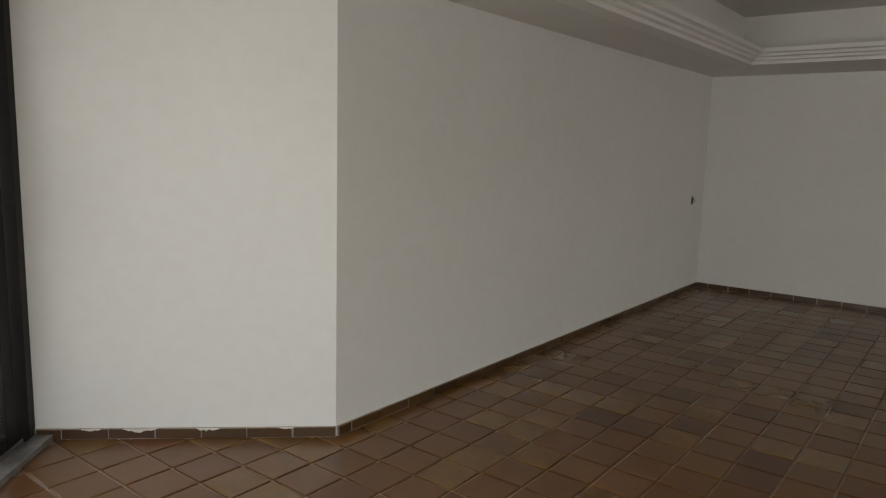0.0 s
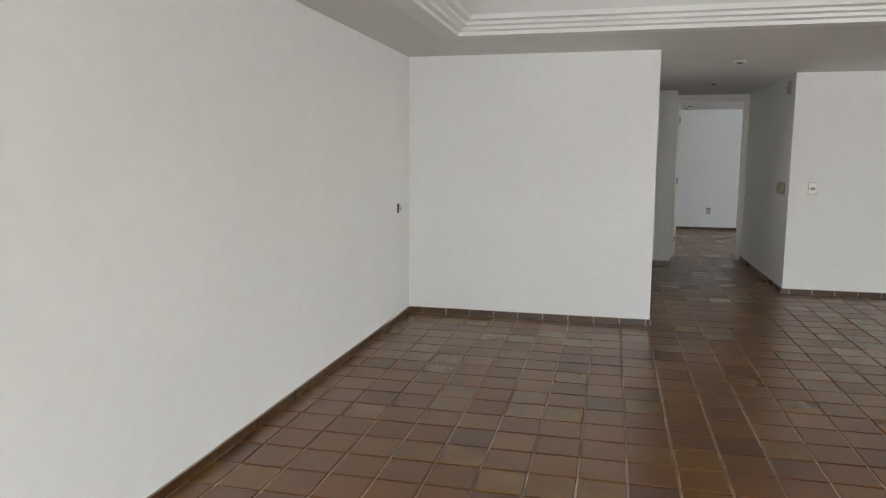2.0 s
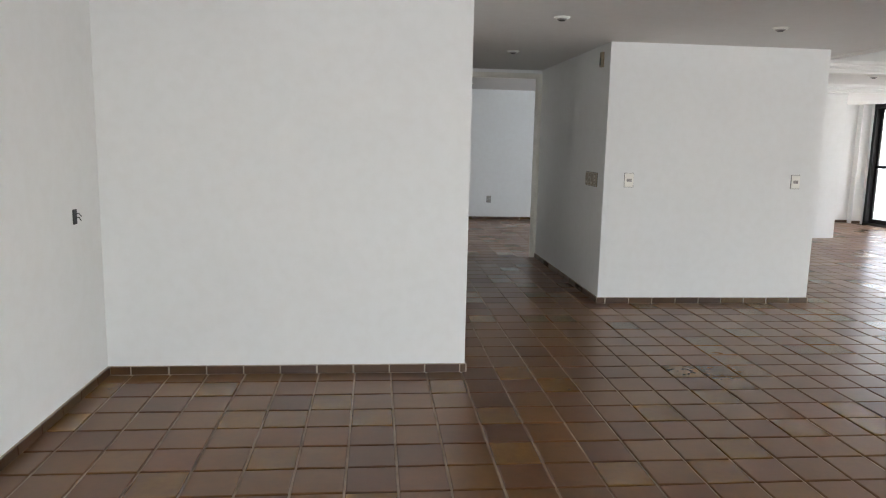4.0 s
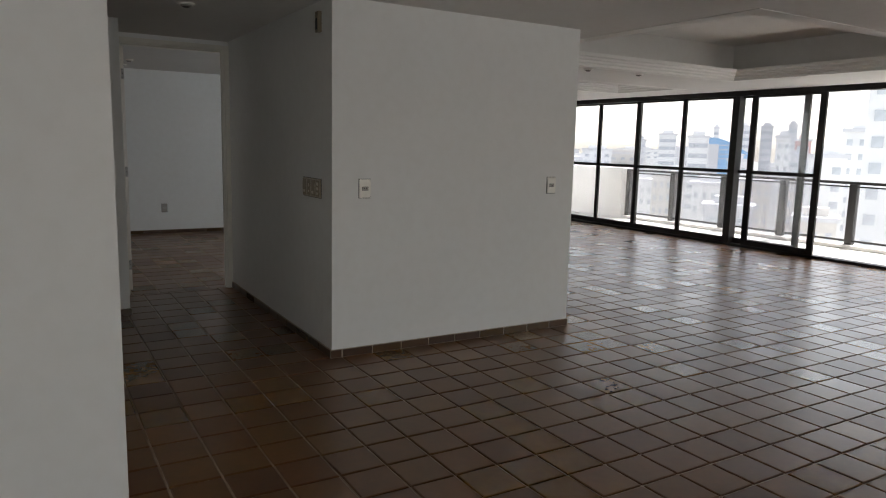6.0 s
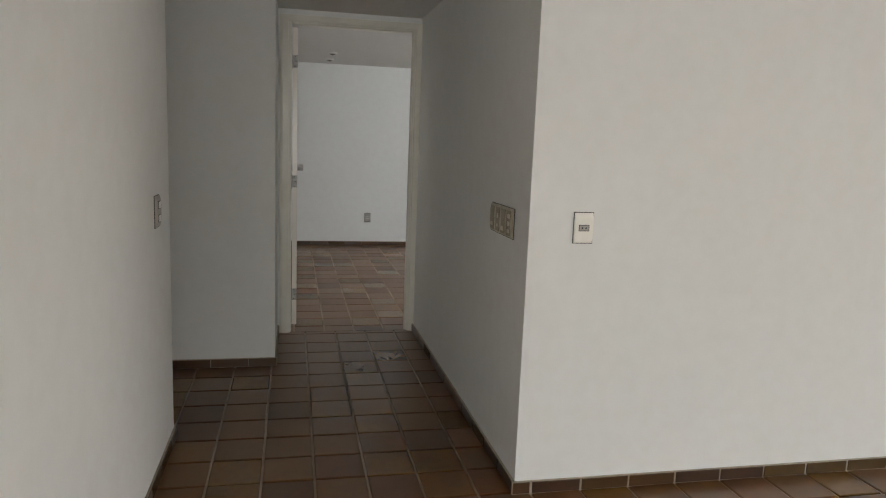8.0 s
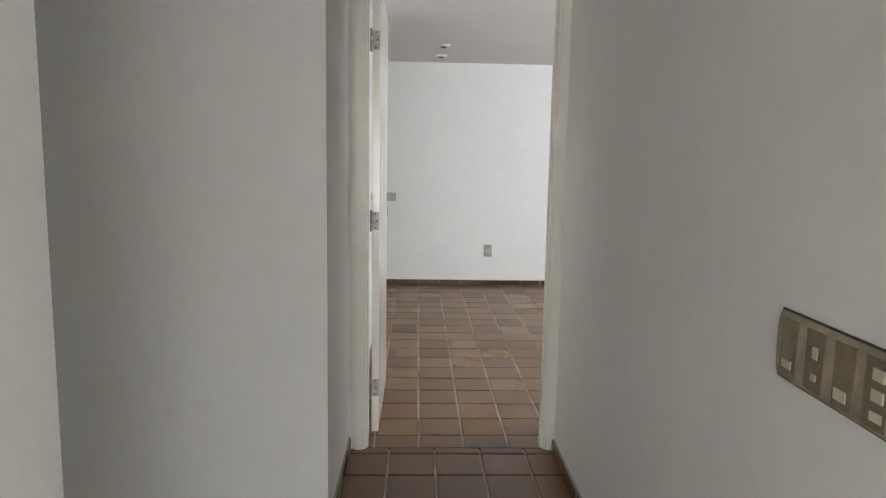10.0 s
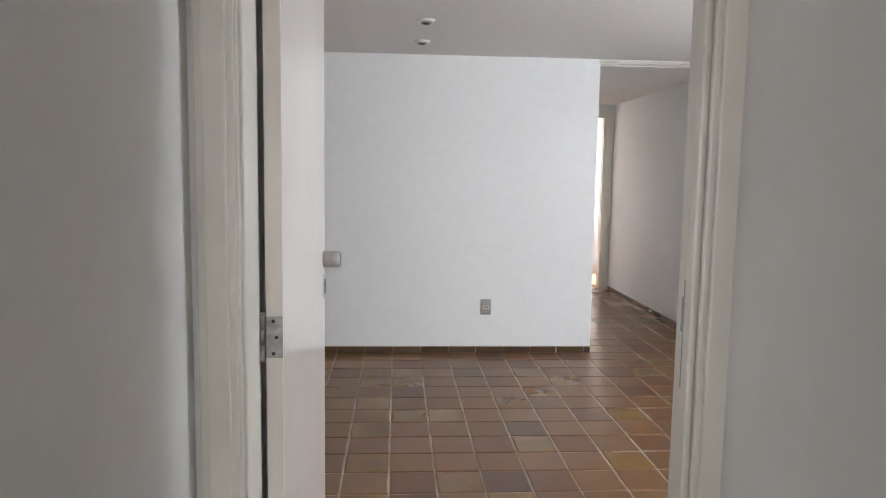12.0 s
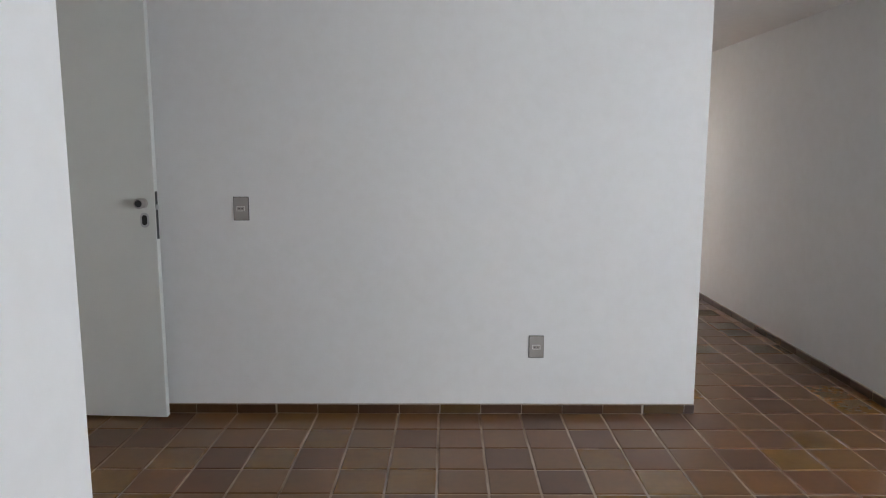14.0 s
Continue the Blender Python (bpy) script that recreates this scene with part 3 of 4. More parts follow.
# ============ ceiling spot lamps ============
def spot(x, y, z, label="round recessed ceiling lamp, switched off"):
    s = thing("ceiling_lamp", label, "ceiling lamp", pose(x, y, z), "recessed ceiling lamps")
    bm = bmesh.new()
    add_cyl(bm, (0, 0, -0.012), (0, 0, 0), 0.046, 0.055, 32)
    part("ring", bm, PLATE_WHITE, s, "", True)
    part("collar", cyl((0, 0, -0.020), (0, 0, -0.011), 0.030, 0.036, 28), NICKEL, s, "", True)
    # dark colour stands in for the shade inside the lamp's recess
    part("shaded_recess", cyl((0, 0, -0.026), (0, 0, -0.019), 0.018, 0.026, 24), PLATE_EDGE, s, "", True)
    return s


for x, y in ((0.90, -0.92), (-0.68, -1.0), (-0.66, 0.80), (4.44, 1.88), (3.69, 1.89)):
    spot(x, y, CEIL)
for y in (3.41, 5.33, 5.97):
    spot(-0.447, y, CEIL_BED, "round white ceiling lamp with dark centre")

# stub of wire under the raised ceiling
stub = thing("ceiling_wire", "loose wire end hanging from a ceiling rose", "wire", pose(3.35, 0.35, CEIL + 0.42))
part("rose", cyl((0, 0, -0.008), (0, 0, 0), 0.03, 0.034, 20), FRAME_PAINT, stub)
part("cord", cyl((0, 0, -0.09), (0.004, 0, -0.006), 0.003, seg=8), BLACK, stub)

# ============ glazed front ============
def sliding_panel(name, y0, y1, x, stiles, label, group):
    """A dark framed glazed leaf along y at depth x, with one mid rail and panes between its stiles."""
    p = thing(name, label, "sliding door", group=group)
    z0, z1, zm = 0.035, 2.145, 1.06
    edges = sorted([y0, y1, *stiles])
    for i, y in enumerate(edges):
        w = 0.085 if i in (0, len(edges) - 1) else 0.070
        lo = y if i == 0 else (y - w if i == len(edges) - 1 else y - w / 2)
        part("stile", box((x - 0.018, lo, z0), (x + 0.018, lo + w, z1), 0.003), BRONZE, p)
    for z, h in ((z0, 0.075), (zm - 0.024, 0.048), (z1 - 0.06, 0.06)):
        part("rail", box((x - 0.016, y0 + 0.08, z), (x + 0.016, y1 - 0.08, z + h), 0.003), BRONZE, p)
    for i in range(len(edges) - 1):
        for za, zb in ((z0 + 0.07, zm - 0.02), (zm + 0.02, z1 - 0.055)):
            g = part("pane", box((x - 0.003, edges[i] + 0.02, za), (x + 0.003, edges[i + 1] - 0.02, zb)), GLASS, p)
            g.visible_shadow = False
    return p


def front_frame(x, y0, y1):
    f = thing("window_frame", "dark bronze aluminium outer frame of the glazed front", "window")
    tagged(f, kind="structure")
    part("sill", box((x - 0.075, y0, -0.01), (x + 0.075, y1, 0.034), 0.003), BRONZE, f)
    part("head", box((x - 0.075, y0, 2.112), (x + 0.075, y1, 2.183), 0.003), BRONZE, f)
    for y in (y0, y1 - 0.06):
        part("post", box((x - 0.07, y, 0.034), (x + 0.07, y + 0.06, 2.112), 0.003), BRONZE, f)
    return f


front_frame(XW, -3.93, 6.42)
G1 = "sliding doors of the glazed front"
D_LABEL = "dark bronze sliding door with clear glass"
sliding_panel("sliding_door", 4.44, 6.40, XW + 0.035, [5.405], D_LABEL + ", closed", G1)
sliding_panel("sliding_door", 2.57, 4.50, XW - 0.010, [3.52], D_LABEL + ", closed", G1)
sliding_panel("sliding_door", 1.535, 2.66, XW + 0.035, [], D_LABEL + ", pushed open", G1)
sliding_panel("sliding_door", 1.27, 2.33, XW - 0.050, [], D_LABEL + ", pushed open, overlapping another", G1)
sliding_panel("sliding_door", -2.45, -0.50, XW - 0.010, [-1.47], D_LABEL + ", closed", G1)
sliding_panel("sliding_door", -3.87, -2.41, XW + 0.035, [-3.1], D_LABEL + ", closed", G1)
part("sill_post", box((XW - 0.068, 2.53, 0.034), (XW + 0.068, 2.64, 2.112), 0.003), BRONZE, bpy.data.objects["window_frame"])

# balcony door beside the chamfered wall
turn = Matrix.Translation(CH1) @ Matrix.Rotation(math.atan2(GD.y, GD.x) - math.pi / 2, 4, "Z")
bd = thing("balcony_door", "dark bronze framed glass balcony door beside white wall", "sliding door", turn)
part("jamb", box((0.0, -0.02, 0.0), (0.15, 0.055, 2.183), 0.003), BRONZE, bd)
part("jamb_rear", box((0.0, 4.9, 0.0), (0.15, 4.98, 2.183), 0.003), BRONZE, bd)
part("sill", box((-0.085, 0.0, -0.02), (0.0, 4.98, 0.028), 0.003), SILL_METAL, bd, "grey aluminium sill, paled as if catching daylight")
part("track", box((0.0, 0.056, -0.02), (0.16, 4.899, 0.012), 0.003), SILL_METAL, bd, "bare aluminium track, paled as if catching daylight")
for x in (0.028, 0.074, 0.118):
    part("track_rib", box((x, 0.056, 0.012), (x + 0.006, 4.899, 0.027)), SILL_METAL, bd)
part("head", box((0.0, 0.055, 2.10), (0.15, 4.9, 2.183), 0.003), BRONZE, bd)
for y in (0.10, 1.25, 2.45, 3.65):
    part("stile", box((0.03, y, 0.028), (0.07, y + 0.09, 2.10), 0.003), BRONZE, bd)
    g = part("pane", box((0.047, y + 0.09, 0.10), (0.053, y + 1.1, 2.05)), GLASS, bd)
    g.visible_shadow = False
for z in (0.028, 1.06, 2.03):
    part("rail", box((0.032, 0.19, z), (0.068, 3.65, z + 0.06), 0.003), BRONZE, bd)

# ============ balcony, railing ============
structure("balcony_floor", prism([(XW + 0.06, -12.5), (8.80, -12.5), (8.80, 8.6), (XW + 0.06, 8.6)], -0.18, -0.012), CONCRETE, "pale tiled balcony floor", "balcony")
structure("balcony_kerb", box((8.52, -12.5, -0.012), (8.80, 6.10, 0.045), 0.006), CONCRETE, "pale low balcony kerb", "kerb")
structure("balcony_parapet", box((8.50, 6.10, -0.012), (8.80, 8.6, 0.97), 0.008), WALL, "white solid balcony parapet", "parapet")
structure("balcony_slab", box((XW + 0.10, -12.5, 2.26), (8.85, 8.6, 2.42)), CEILING, "white underside of the balcony above", "ceiling")
structure("balcony_end_wall", box((XW + 0.10, 8.5, -0.012), (8.80, 8.65, 2.26)), WALL, "white wall at the balcony's end", "wall")
bo = [CH1 + out * 0 + CHD * 0.10, CH1 + GD * 5.3 + CHD * 0.10, CH1 + GD * 5.3 + CHD * 1.7, CH1 + CHD * 1.7 - GD * 2.0, CH1 + CHD * 0.10 - GD * 2.0]
structure("balcony_floor_2", prism([(p.x, p.y) for p in bo], -0.18, -0.012), CONCRETE, "pale tiled balcony floor", "balcony")


def railing(y0, y1, x):
    r = thing("balcony_railing", "grey steel balcony railing with glass infill", "railing")
    part("top_rail", box((x - 0.035, y0, 0.915), (x + 0.035, y1, 0.955), 0.006), RAIL_GREY, r)
    part("under_rail", box((x - 0.014, y0, 0.870), (x + 0.014, y1, 0.890), 0.004), RAIL_GREY, r)
    part("bottom_rail", box((x - 0.02, y0, 0.085), (x + 0.02, y1, 0.115), 0.004), RAIL_GREY, r)
    y = y1 - 0.05
    while y > y0:
        part("post", box((x - 0.04, y - 0.055, 0.045), (x + 0.04, y + 0.055, 0.915), 0.006), RAIL_GREY, r)
        g = part("pane", box((x - 0.004, y - 1.04, 0.115), (x + 0.004, y - 0.055, 0.870)), GLASS, r)
        g.visible_shadow = False
        y -= 1.096
    return r


railing(-6.9, 6.10, 8.66)

# ============ the city beyond ============
def haze_paint(name, color):
    return plain(name, color, 0.85, 0.0, 0.10, 0.08)


GROUND = haze_paint("distant_ground", (0.30, 0.30, 0.29))
# air haze is painted into the pale facade and window colours below
FACADES = [haze_paint("facade_white", (0.64, 0.64, 0.64)), haze_paint("facade_cream", (0.55, 0.52, 0.48)), haze_paint("facade_grey", (0.52, 0.52, 0.54)), haze_paint("facade_brick", (0.45, 0.27, 0.25)), haze_paint("facade_blue", (0.20, 0.37, 0.58))]
CITY_GLASS = plain("hazed_window_glass", (0.43, 0.45, 0.48), 0.25, 0.0, 0.15, 0.4)
structure("ground", box((-3000, -3000, -46), (3000, 3000, -45)), GROUND, "hazy city ground far below", "ground")
structure("backdrop_tower_floors", box((-4.4, -11.4, -45), (7.0, 11.8, -0.2)), FACADES[0], "storeys of the apartment tower below", "building")
WIN_MESHES = {}


def window_mesh(w, h):
    key = (round(w, 2), round(h, 2))
    if key not in WIN_MESHES:
        WIN_MESHES[key] = mesh_of("window", box((-0.12, -w / 2, -h / 2), (0.12, w / 2, h / 2)), CITY_GLASS)
    return WIN_MESHES[key]


def tower(name, x, y, w, depth, top, mat, cols, floors, strip=False, roof_box=True, label="pale apartment tower in haze", facing=0.0):
    """A far building; its windows show on the side towards the flat."""
    t = thing(name, label, "building", pose(x, y, -45, 0, 0, facing))
    h = top + 45
    part("wall", box((0, -w / 2, 0), (depth, w / 2, h)), mat, t)
    part("roof", box((-0.4, -w / 2 - 0.4, h), (depth + 0.4, w / 2 + 0.4, h + 0.7)), FACADES[2], t)
    if roof_box:
        part("water_tank", box((depth * 0.3, -w * 0.3, h + 0.7), (depth * 0.7, w * 0.3, h + 2.0)), mat, t)
    for f in range(floors):
        z = h - 2.2 - f * 3.0
        if strip:
            ob = new("window", window_mesh(w * 0.9, 1.3))
            ob.parent, ob.location = t, (-0.02, 0, z)
            continue
        for c in range(cols):
            ob = new("window", window_mesh(w / cols * 0.45, 1.25))
            ob.parent, ob.location = t, (-0.02, -w / 2 + (c + 0.5) * w / cols, z)
    return t


VIEW = Vector((-1.2, -3.3, 0))


def at_bearing(deg, distance):
    return VIEW.x + distance * math.cos(radians(deg)), VIEW.y + distance * math.sin(radians(deg))


# bearing, distance, width, depth, top, facade, window columns, floors, strips
CITY = [
    (39.46, 220, 5.7, 6, 5.0, 0, 1, 7, True), (41.73, 300, 6.8, 8, 7.2, 0, 1, 12, True), (43.7, 320, 4.2, 6, 5.0, 2, 2, 6, False), (36.48, 330, 7.3, 8, 11.8, 0, 1, 12, True),
    (38.27, 340, 2.4, 5, 11.3, 0, 1, 9, True), (33.1, 320, 3.3, 5, 12.1, 2, 1, 10, True), (34.8, 320, 4.5, 5, 11.4, 2, 1, 10, True), (33.6, 210, 3.6, 5, 5.2, 0, 2, 7, False),
    (32.33, 250, 4.6, 6, 5.1, 3, 2, 3, False), (32.5, 230, 7.7, 8, 0.1, 2, 1, 4, True), (41.9, 170, 4.4, 6, -4.5, 1, 3, 6, False), (40.7, 175, 2.8, 5, -4.3, 0, 2, 6, False),
    (36.6, 200, 4.7, 6, -1.25, 0, 3, 2, False), (32.8, 140, 4.0, 6, -5.6, 1, 3, 5, False), (45.0, 330, 20, 12, -1, 1, 5, 4, False), (47.0, 300, 12, 12, 0.5, 0, 3, 4, False),
    (38.4, 160, 7.0, 8, -6.0, 0, 4, 5, False), (35.2, 165, 6.0, 8, -5.2, 1, 4, 5, False), (43.9, 190, 9.0, 8, -7.0, 0, 5, 5, False), (36.9, 130, 8.0, 8, -8.5, 2, 1, 3, True),
    (30.6, 140, 6, 9, 0.6, 0, 2, 9, False), (26.0, 95, 8, 9, 17, 0, 3, 16, False), (31.0, 120, 6, 8, -9, 1, 3, 5, False), (28.6, 170, 7, 8, 6.0, 0, 3, 9, False),
]
rnd = random.Random(5)
for k in range(30):
    CITY.append((rnd.uniform(14, 62), rnd.uniform(260, 620), rnd.uniform(12, 34), 14, rnd.uniform(-14, 2), rnd.choice((0, 0, 1, 2)), rnd.randint(3, 6), rnd.randint(2, 3), rnd.random() < 0.5))
TONES = {0: "white tower block in haze", 1: "cream apartment block in haze", 2: "grey tower block in haze", 3: "brick red block in haze", 4: "blue glass tower in haze"}
for bearing, distance, w, depth, top, mat, cols, floors, strip in CITY:
    x, y = at_bearing(bearing, distance)
    tower("apartment_building", x, y, w, depth, top, FACADES[mat], cols, floors, strip, True, TONES[mat], bearing)


def sloped_tower(bearing, distance, w, depth, high, low):
    """A blue glass block whose roof bows down towards one side, with a grey flank wall and floor bands."""
    x, y = at_bearing(bearing, distance)
    t = thing("apartment_building", "blue glass office block with a bowed roof in haze", "building", pose(x, y, -45, 0, 0, bearing))
    n = 12
    bm = bmesh.new()
    front, back = [], []
    for i in range(n + 1):
        f = i / n
        yy = w / 2 - f * w
        z = 45 + low + (high - low) * (1.0 if f < 0.12 else 1 - ((f - 0.12) / 0.88) ** 1.6)
        front.append((bm.verts.new((0, yy, 0)), bm.verts.new((0, yy, z))))
        back.append((bm.verts.new((depth, yy, 0)), bm.verts.new((depth, yy, z))))
    for i in range(n):
        (a0, a1), (b0, b1) = front[i], front[i + 1]
        (c0, c1), (d0, d1) = back[i], back[i + 1]
        bm.faces.new((a0, b0, b1, a1))
        bm.faces.new((c0, c1, d1, d0))
        bm.faces.new((a1, b1, d1, c1))
    for (a0, a1), (c0, c1) in ((front[0], back[0]), (front[-1], back[-1])):
        bm.faces.new((a0, a1, c1, c0))
    part("wall", bm, FACADES[4], t)
    part("flank", box((-0.6, w / 2 - 2.9, 0), (-0.02, w / 2, 45 + high - 2.0)), FACADES[2], t, "grey flank wall")
    for k in range(4):
        z = 45 + high - 2.4 - k * 1.3
        part("band", box((-0.14, -w / 2 + 0.4 + max(0.0, 2.6 - k * 1.2), z), (-0.02, w / 2 - 3.0, z + 0.3)), CITY_GLASS, t)
    return t


sloped_tower(37.32, 225, 11.0, 8.0, 5.3, 0.9)


# ============ skirting of clay tiles ============
SKIRT_H = 0.049


def skirting(name, p0, p1, side, first=0.1, pitch=0.2140):
    """Clay tiles end to end along the foot of a wall, from p0 to p1; side: the way the wall faces."""
    p0, p1, side = Vector((*p0, 0)), Vector((*p1, 0)), Vector((*side, 0)).normalized()
    way = (p1 - p0).normalized()
    length = (p1 - p0).length
    m = Matrix((( way.x, side.x, 0, p0.x), (way.y, side.y, 0, p0.y), (0, 0, 1, 0), (0, 0, 0, 1)))
    base = tagged(new(name, mesh_of(name, box((0, -0.002, -0.003), (length, 0.0085, SKIRT_H + 0.003)), SKIRT_GROUT)), "brown clay tile skirting with pale joints", "skirting", kind="structure")
    base.matrix_world = m
    cuts, x = [0.0], first
    while x < length - 0.02:
        cuts.append(x)
        x += pitch + random.uniform(-0.002, 0.002)
    cuts.append(length)
    shared = {}
    for a0, a1 in zip(cuts, cuts[1:]):
        w = round(a1 - a0 - 0.006, 2)
        if w < 0.01:
            continue
        if w not in shared:
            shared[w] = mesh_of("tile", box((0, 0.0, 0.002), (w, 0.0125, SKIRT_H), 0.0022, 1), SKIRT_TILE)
        t = new("tile", shared[w])
        t.parent = base
        t.location = (a0 + 0.003, random.uniform(-0.001, 0.0006), random.uniform(-0.001, 0.001))
        t.rotation_euler = (0, 0, random.uniform(-0.004, 0.004))
    return base


skirting("baseboard", (XB, CH0.y + 0.01), (XB, YC), (1, 0), 0.09)
skirting("baseboard", (CH0.x, CH0.y), (CH1.x, CH1.y), (-out.x, -out.y), 0.21)
skirting("baseboard", (XB + 0.012, YC), (XH + 0.012, YC), (0, -1), 0.114, 0.2087)
skirting("baseboard", (XH, YC), (XH, 0.70), (1, 0), 0.2)
skirting("baseboard", (-3.4, 1.688), (-0.957 + 0.012, 1.688), (0, -1), 0.15)
skirting("baseboard", (-0.957, 1.688), (-0.957, YDOOR), (1, 0), 0.17)
skirting("baseboard", (-0.012, 0), (XD + 0.012, 0), (0, -1), 0.080, 0.2087)
skirting("baseboard", (0, 0), (0, YDOOR), (-1, 0), 0.2)
skirting("baseboard", (XD, 0), (XD, 2.27), (1, 0), 0.2)
skirting("baseboard", (5.15, 6.65), (6.95, 6.65), (0, -1), 0.2)
skirting("baseboard", (6.95, 6.52), (7.12, 6.52), (0, -1), 0.2)
skirting("baseboard", (-2.6, YF), (XO1, YF), (0, -1), 0.064, 0.2118)
skirting("baseboard", (XO2 - 0.012, YF), (2.85, YF), (0, -1), 0.15)
skirting("baseboard", (XO2, YF), (XO2, 9.53), (-1, 0), 0.2)
skirting("baseboard", (-2.6, 4.05), (-2.6, 5.36), (1, 0), 0.2)
skirting("baseboard", (-0.955, YBED), (-0.955, 4.05), (1, 0), 0.2)

SMEAR = plain("dried_wall_paint", (0.72, 0.70, 0.66), 0.7, 0.0, 0.05)


def paint_smear(name, p0, p1, side, at, length, drop, seed):
    """A ragged run of wall paint over the top edge of a skirting."""
    p0, p1, side = Vector((*p0, 0)), Vector((*p1, 0)), Vector((*side, 0)).normalized()
    way = (p1 - p0).normalized()
    rng = random.Random(seed)
    bm = bmesh.new()
    n = 12
    top, low = [], []
    for i in range(n + 1):
        f = i / n
        d = drop * math.sin(math.pi * f) ** 0.6 * rng.uniform(0.35, 1.0) + 0.001
        base = p0 + way * (at + length * f)
        top.append([bm.verts.new(base + side * o + Vector((0, 0, SKIRT_H + 0.004))) for o in (0.0128, 0.0148)])
        low.append([bm.verts.new(base + side * o + Vector((0, 0, SKIRT_H + 0.003 - d))) for o in (0.0128, 0.0148)])
    for i in range(n):
        bm.faces.new((top[i][1], top[i + 1][1], low[i + 1][1], low[i][1]))
        bm.faces.new((top[i][0], top[i + 1][0], top[i + 1][1], top[i][1]))
        bm.faces.new((low[i][0], low[i + 1][0], low[i + 1][1], low[i][1]))
    return tagged(new(name, mesh_of(name, bm, SMEAR)), "dried white paint smeared over the clay skirting", "paint", kind="structure")


for at, length, drop, seed in ((0.55, 0.11, 0.016, 3), (0.84, 0.16, 0.020, 4), (1.10, 0.09, 0.012, 6), (0.20, 0.07, 0.008, 8)):
    paint_smear("trim", (CH0.x, CH0.y), (CH1.x, CH1.y), (-out.x, -out.y), at, length, drop, seed)

# ============ floor tiles ============
def tile_shape(ax0, ay0, ax1, ay1, rng):
    """Rings of points of one fired tile: foot, worn shoulder and face, with slightly wavy edges."""
    pts = []
    corners = ((ax0, ay0), (ax1, ay0), (ax1, ay1), (ax0, ay1))
    for q in range(4):
        (xa, ya), (xb_, yb) = corners[q], corners[(q + 1) % 4]
        for f in (0.0, 0.36, 0.7):
            pts.append((xa + (xb_ - xa) * f, ya + (yb - ya) * f))
    cx, cy = (ax0 + ax1) / 2, (ay0 + ay1) / 2
    foot, face = [], []
    for x, y in pts:
        jx, jy = rng.uniform(-0.0011, 0.0011), rng.uniform(-0.0011, 0.0011)
        foot.append((x + jx, y + jy))
        w = rng.uniform(0.0030, 0.0052)
        face.append((x + jx - math.copysign(w, x - cx) * (abs(x - cx) > (ax1 - ax0) * 0.45), y + jy - math.copysign(w, y - cy) * (abs(y - cy) > (ay1 - ay0) * 0.45)))
    return foot, face


def tile_rings(foot, face, lift):
    """Vertices and faces of a tile from its outlines; lift(x, y) gives the height of its plane."""
    k = len(foot)
    verts = [(x, y, lift(x, y) - 0.012) for x, y in foot] + [(x, y, lift(x, y) - 0.0030) for x, y in foot] + [(x, y, lift(x, y)) for x, y in face]
    faces = [tuple(range(2 * k, 3 * k))]
    for i in range(k):
        j = (i + 1) % k
        faces.append((i, j, k + j, k + i))
        faces.append((k + i, k + j, 2 * k + j, 2 * k + i))
    return verts, faces


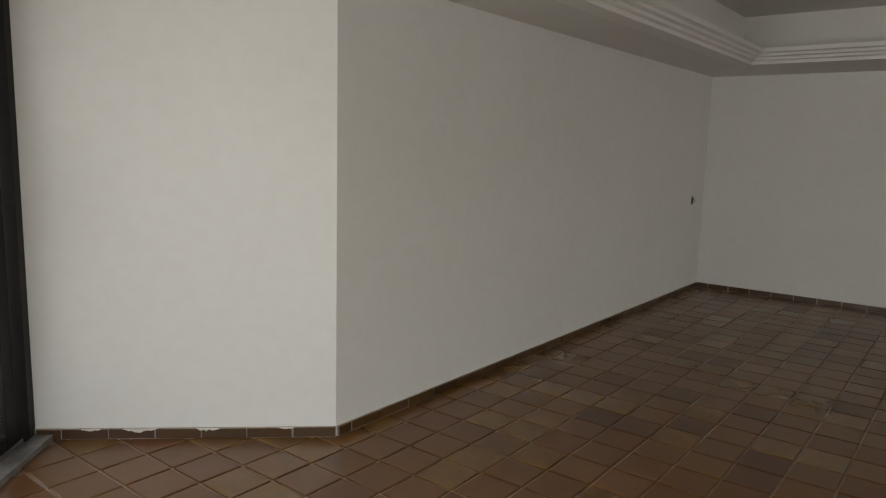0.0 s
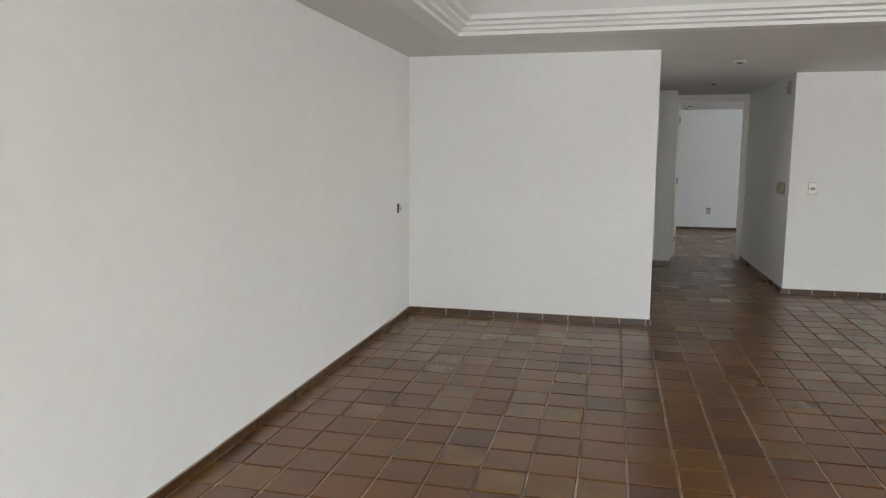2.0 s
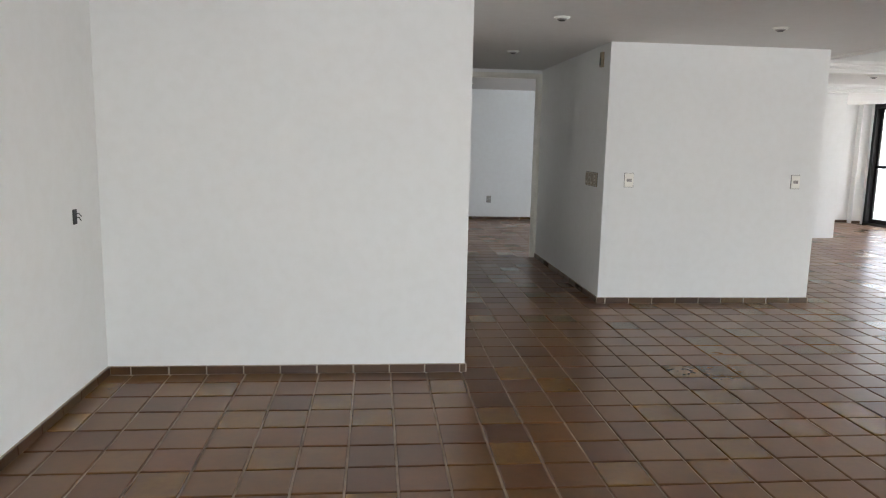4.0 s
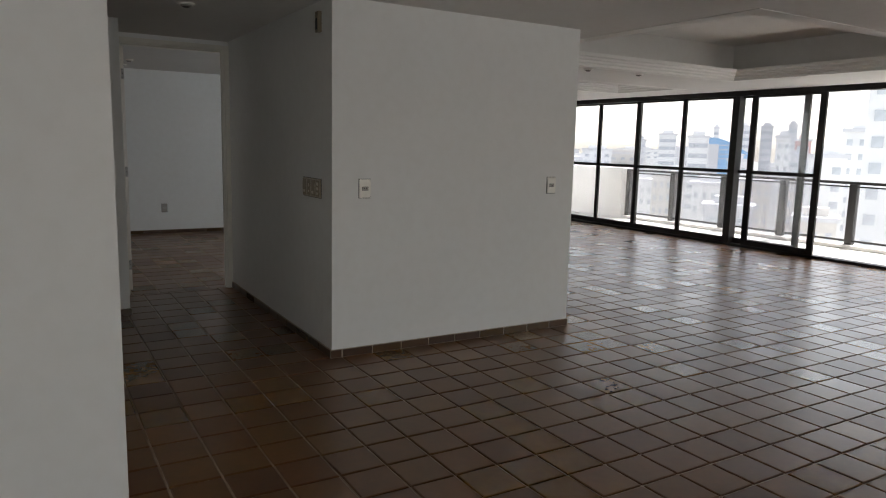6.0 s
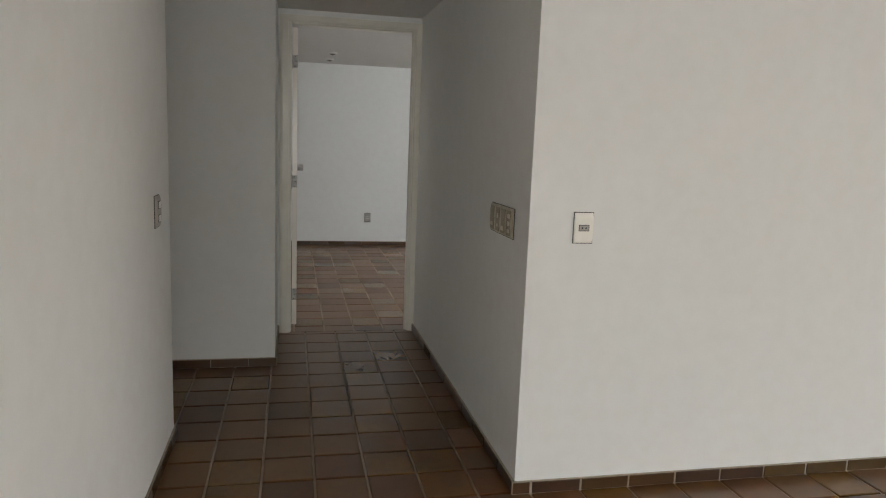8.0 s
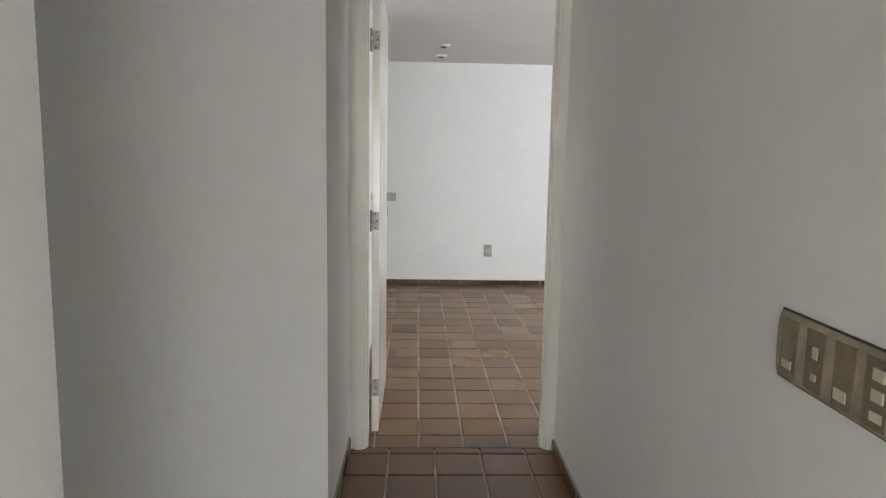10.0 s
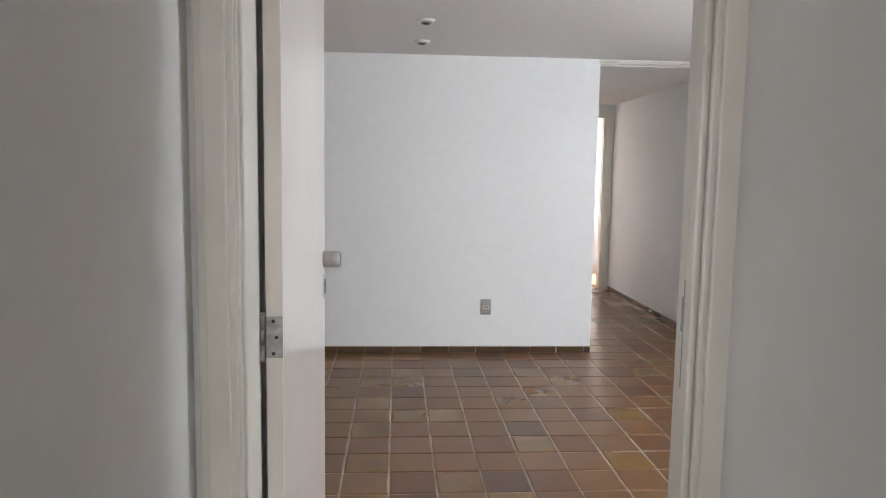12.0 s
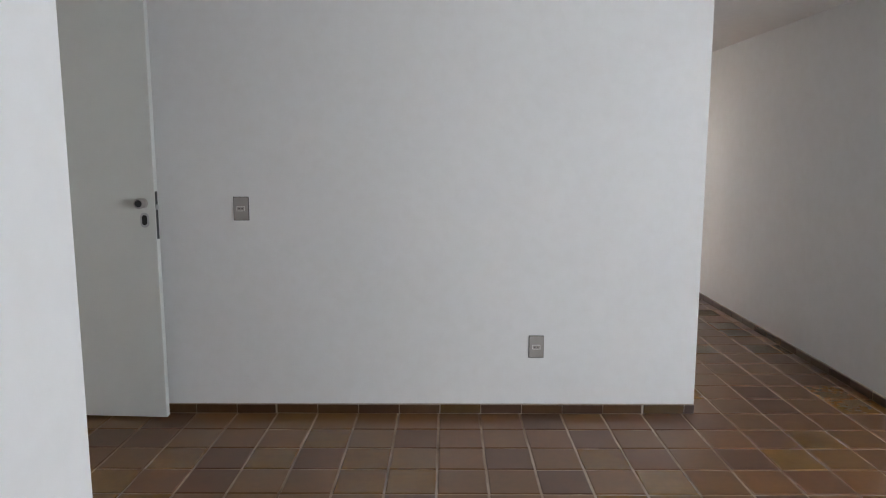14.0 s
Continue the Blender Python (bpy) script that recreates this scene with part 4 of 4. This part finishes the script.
def lay_floor(parent, regions, x0, y0, px, py, single, inside=lambda x, y: True):
    """Tiles on a grid; those inside the box `single` are parts of their own, the rest one field."""
    rng = random.Random(11)
    gap = 0.0046
    shared = []
    for k in range(6):
        v, f = tile_rings(*tile_shape(-px / 2 + gap, -py / 2 + gap, px / 2 - gap, py / 2 - gap, rng), lambda x, y: 0.0)
        me = bpy.data.meshes.new("tile")
        me.from_pydata(v, [], f)
        me.materials.append(TILE_ONE)
        shared.append(me)
    verts, faces = [], []
    for rx0, ry0, rx1, ry1 in regions:
        for i in range(math.floor((rx0 - x0) / px), math.ceil((rx1 - x0) / px)):
            for j in range(math.floor((ry0 - y0) / py), math.ceil((ry1 - y0) / py)):
                ax0, ax1 = max(rx0, x0 + i * px + gap), min(rx1, x0 + (i + 1) * px - gap)
                ay0, ay1 = max(ry0, y0 + j * py + gap), min(ry1, y0 + (j + 1) * py - gap)
                if ax1 - ax0 < 0.02 or ay1 - ay0 < 0.02:
                    continue
                cx, cy = (ax0 + ax1) / 2, (ay0 + ay1) / 2
                if not inside(cx, cy):
                    continue
                tx, ty, dz = rng.gauss(0, 0.0034), rng.gauss(0, 0.0034), rng.uniform(-0.0007, 0.0003)
                whole = ax1 - ax0 > px - 2.2 * gap and ay1 - ay0 > py - 2.2 * gap
                if whole and single[0] < cx < single[2] and single[1] < cy < single[3]:
                    t = new("tile", rng.choice(shared))
                    t.parent = parent
                    t.location, t.rotation_euler = (cx, cy, dz), (tx, ty, rng.choice((0, math.pi)) + rng.gauss(0, 0.003))
                    continue
                v, f = tile_rings(*tile_shape(ax0, ay0, ax1, ay1, rng), lambda x, y: dz - ty * (x - cx) + tx * (y - cy))
                k = len(verts)
                verts += v
                faces += [tuple(q + k for q in face) for face in f]
    me = bpy.data.meshes.new("tile_field")
    me.from_pydata(verts, [], faces)
    me.update()
    me.materials.append(TILE_MANY)
    field = new("tile_field", me)
    field.parent = parent
    return tagged(field, "brown clay floor tiles further off", kind="stuff")


# the fields meet on joint lines, so that no tile is cut in the open floor; cut edges lie under walls
lay_floor(floor_living, [(-4.733, -11.6, XW - 0.08, -7.053), (-3.4803, -7.053, XW - 0.08, -1.703), (-1.3933, -1.703, XW - 0.08, 0.009), (-1.3933, 0.009, 0.0676, 0.651), (-3.405, 0.651, 0.0676, 1.721),
                         (-0.9759, 1.721, 0.0676, YDOOR), (1.7372, 0.009, XW - 0.08, 2.363), (3.1981, 2.363, XW - 0.08, 4.503), (5.0764, 4.503, XW - 0.08, 6.65)],
          -1.1846, -0.205, 0.2087, 0.2140, (-1.57, -4.83, 0.32, -1.46), lambda x, y: (x - CH1.x) * CHD.x + (y - CH1.y) * CHD.y < 0.0)
lay_floor(floor_bed, [(-0.9, YDOOR, -0.05, 2.5705), (-1.0534, 2.5705, 2.85, 3.8815), (-2.6, 3.8815, 2.85, 6.5035), (0.8528, 6.5035, 2.1236, 9.55), (0.15, 9.55, 2.75, 11.9), (-4.6, 4.75, -2.6, 6.9)],
          -0.418, 6.285, 0.2118, 0.2185, (-1.28, 2.7, 1.9, 6.5))
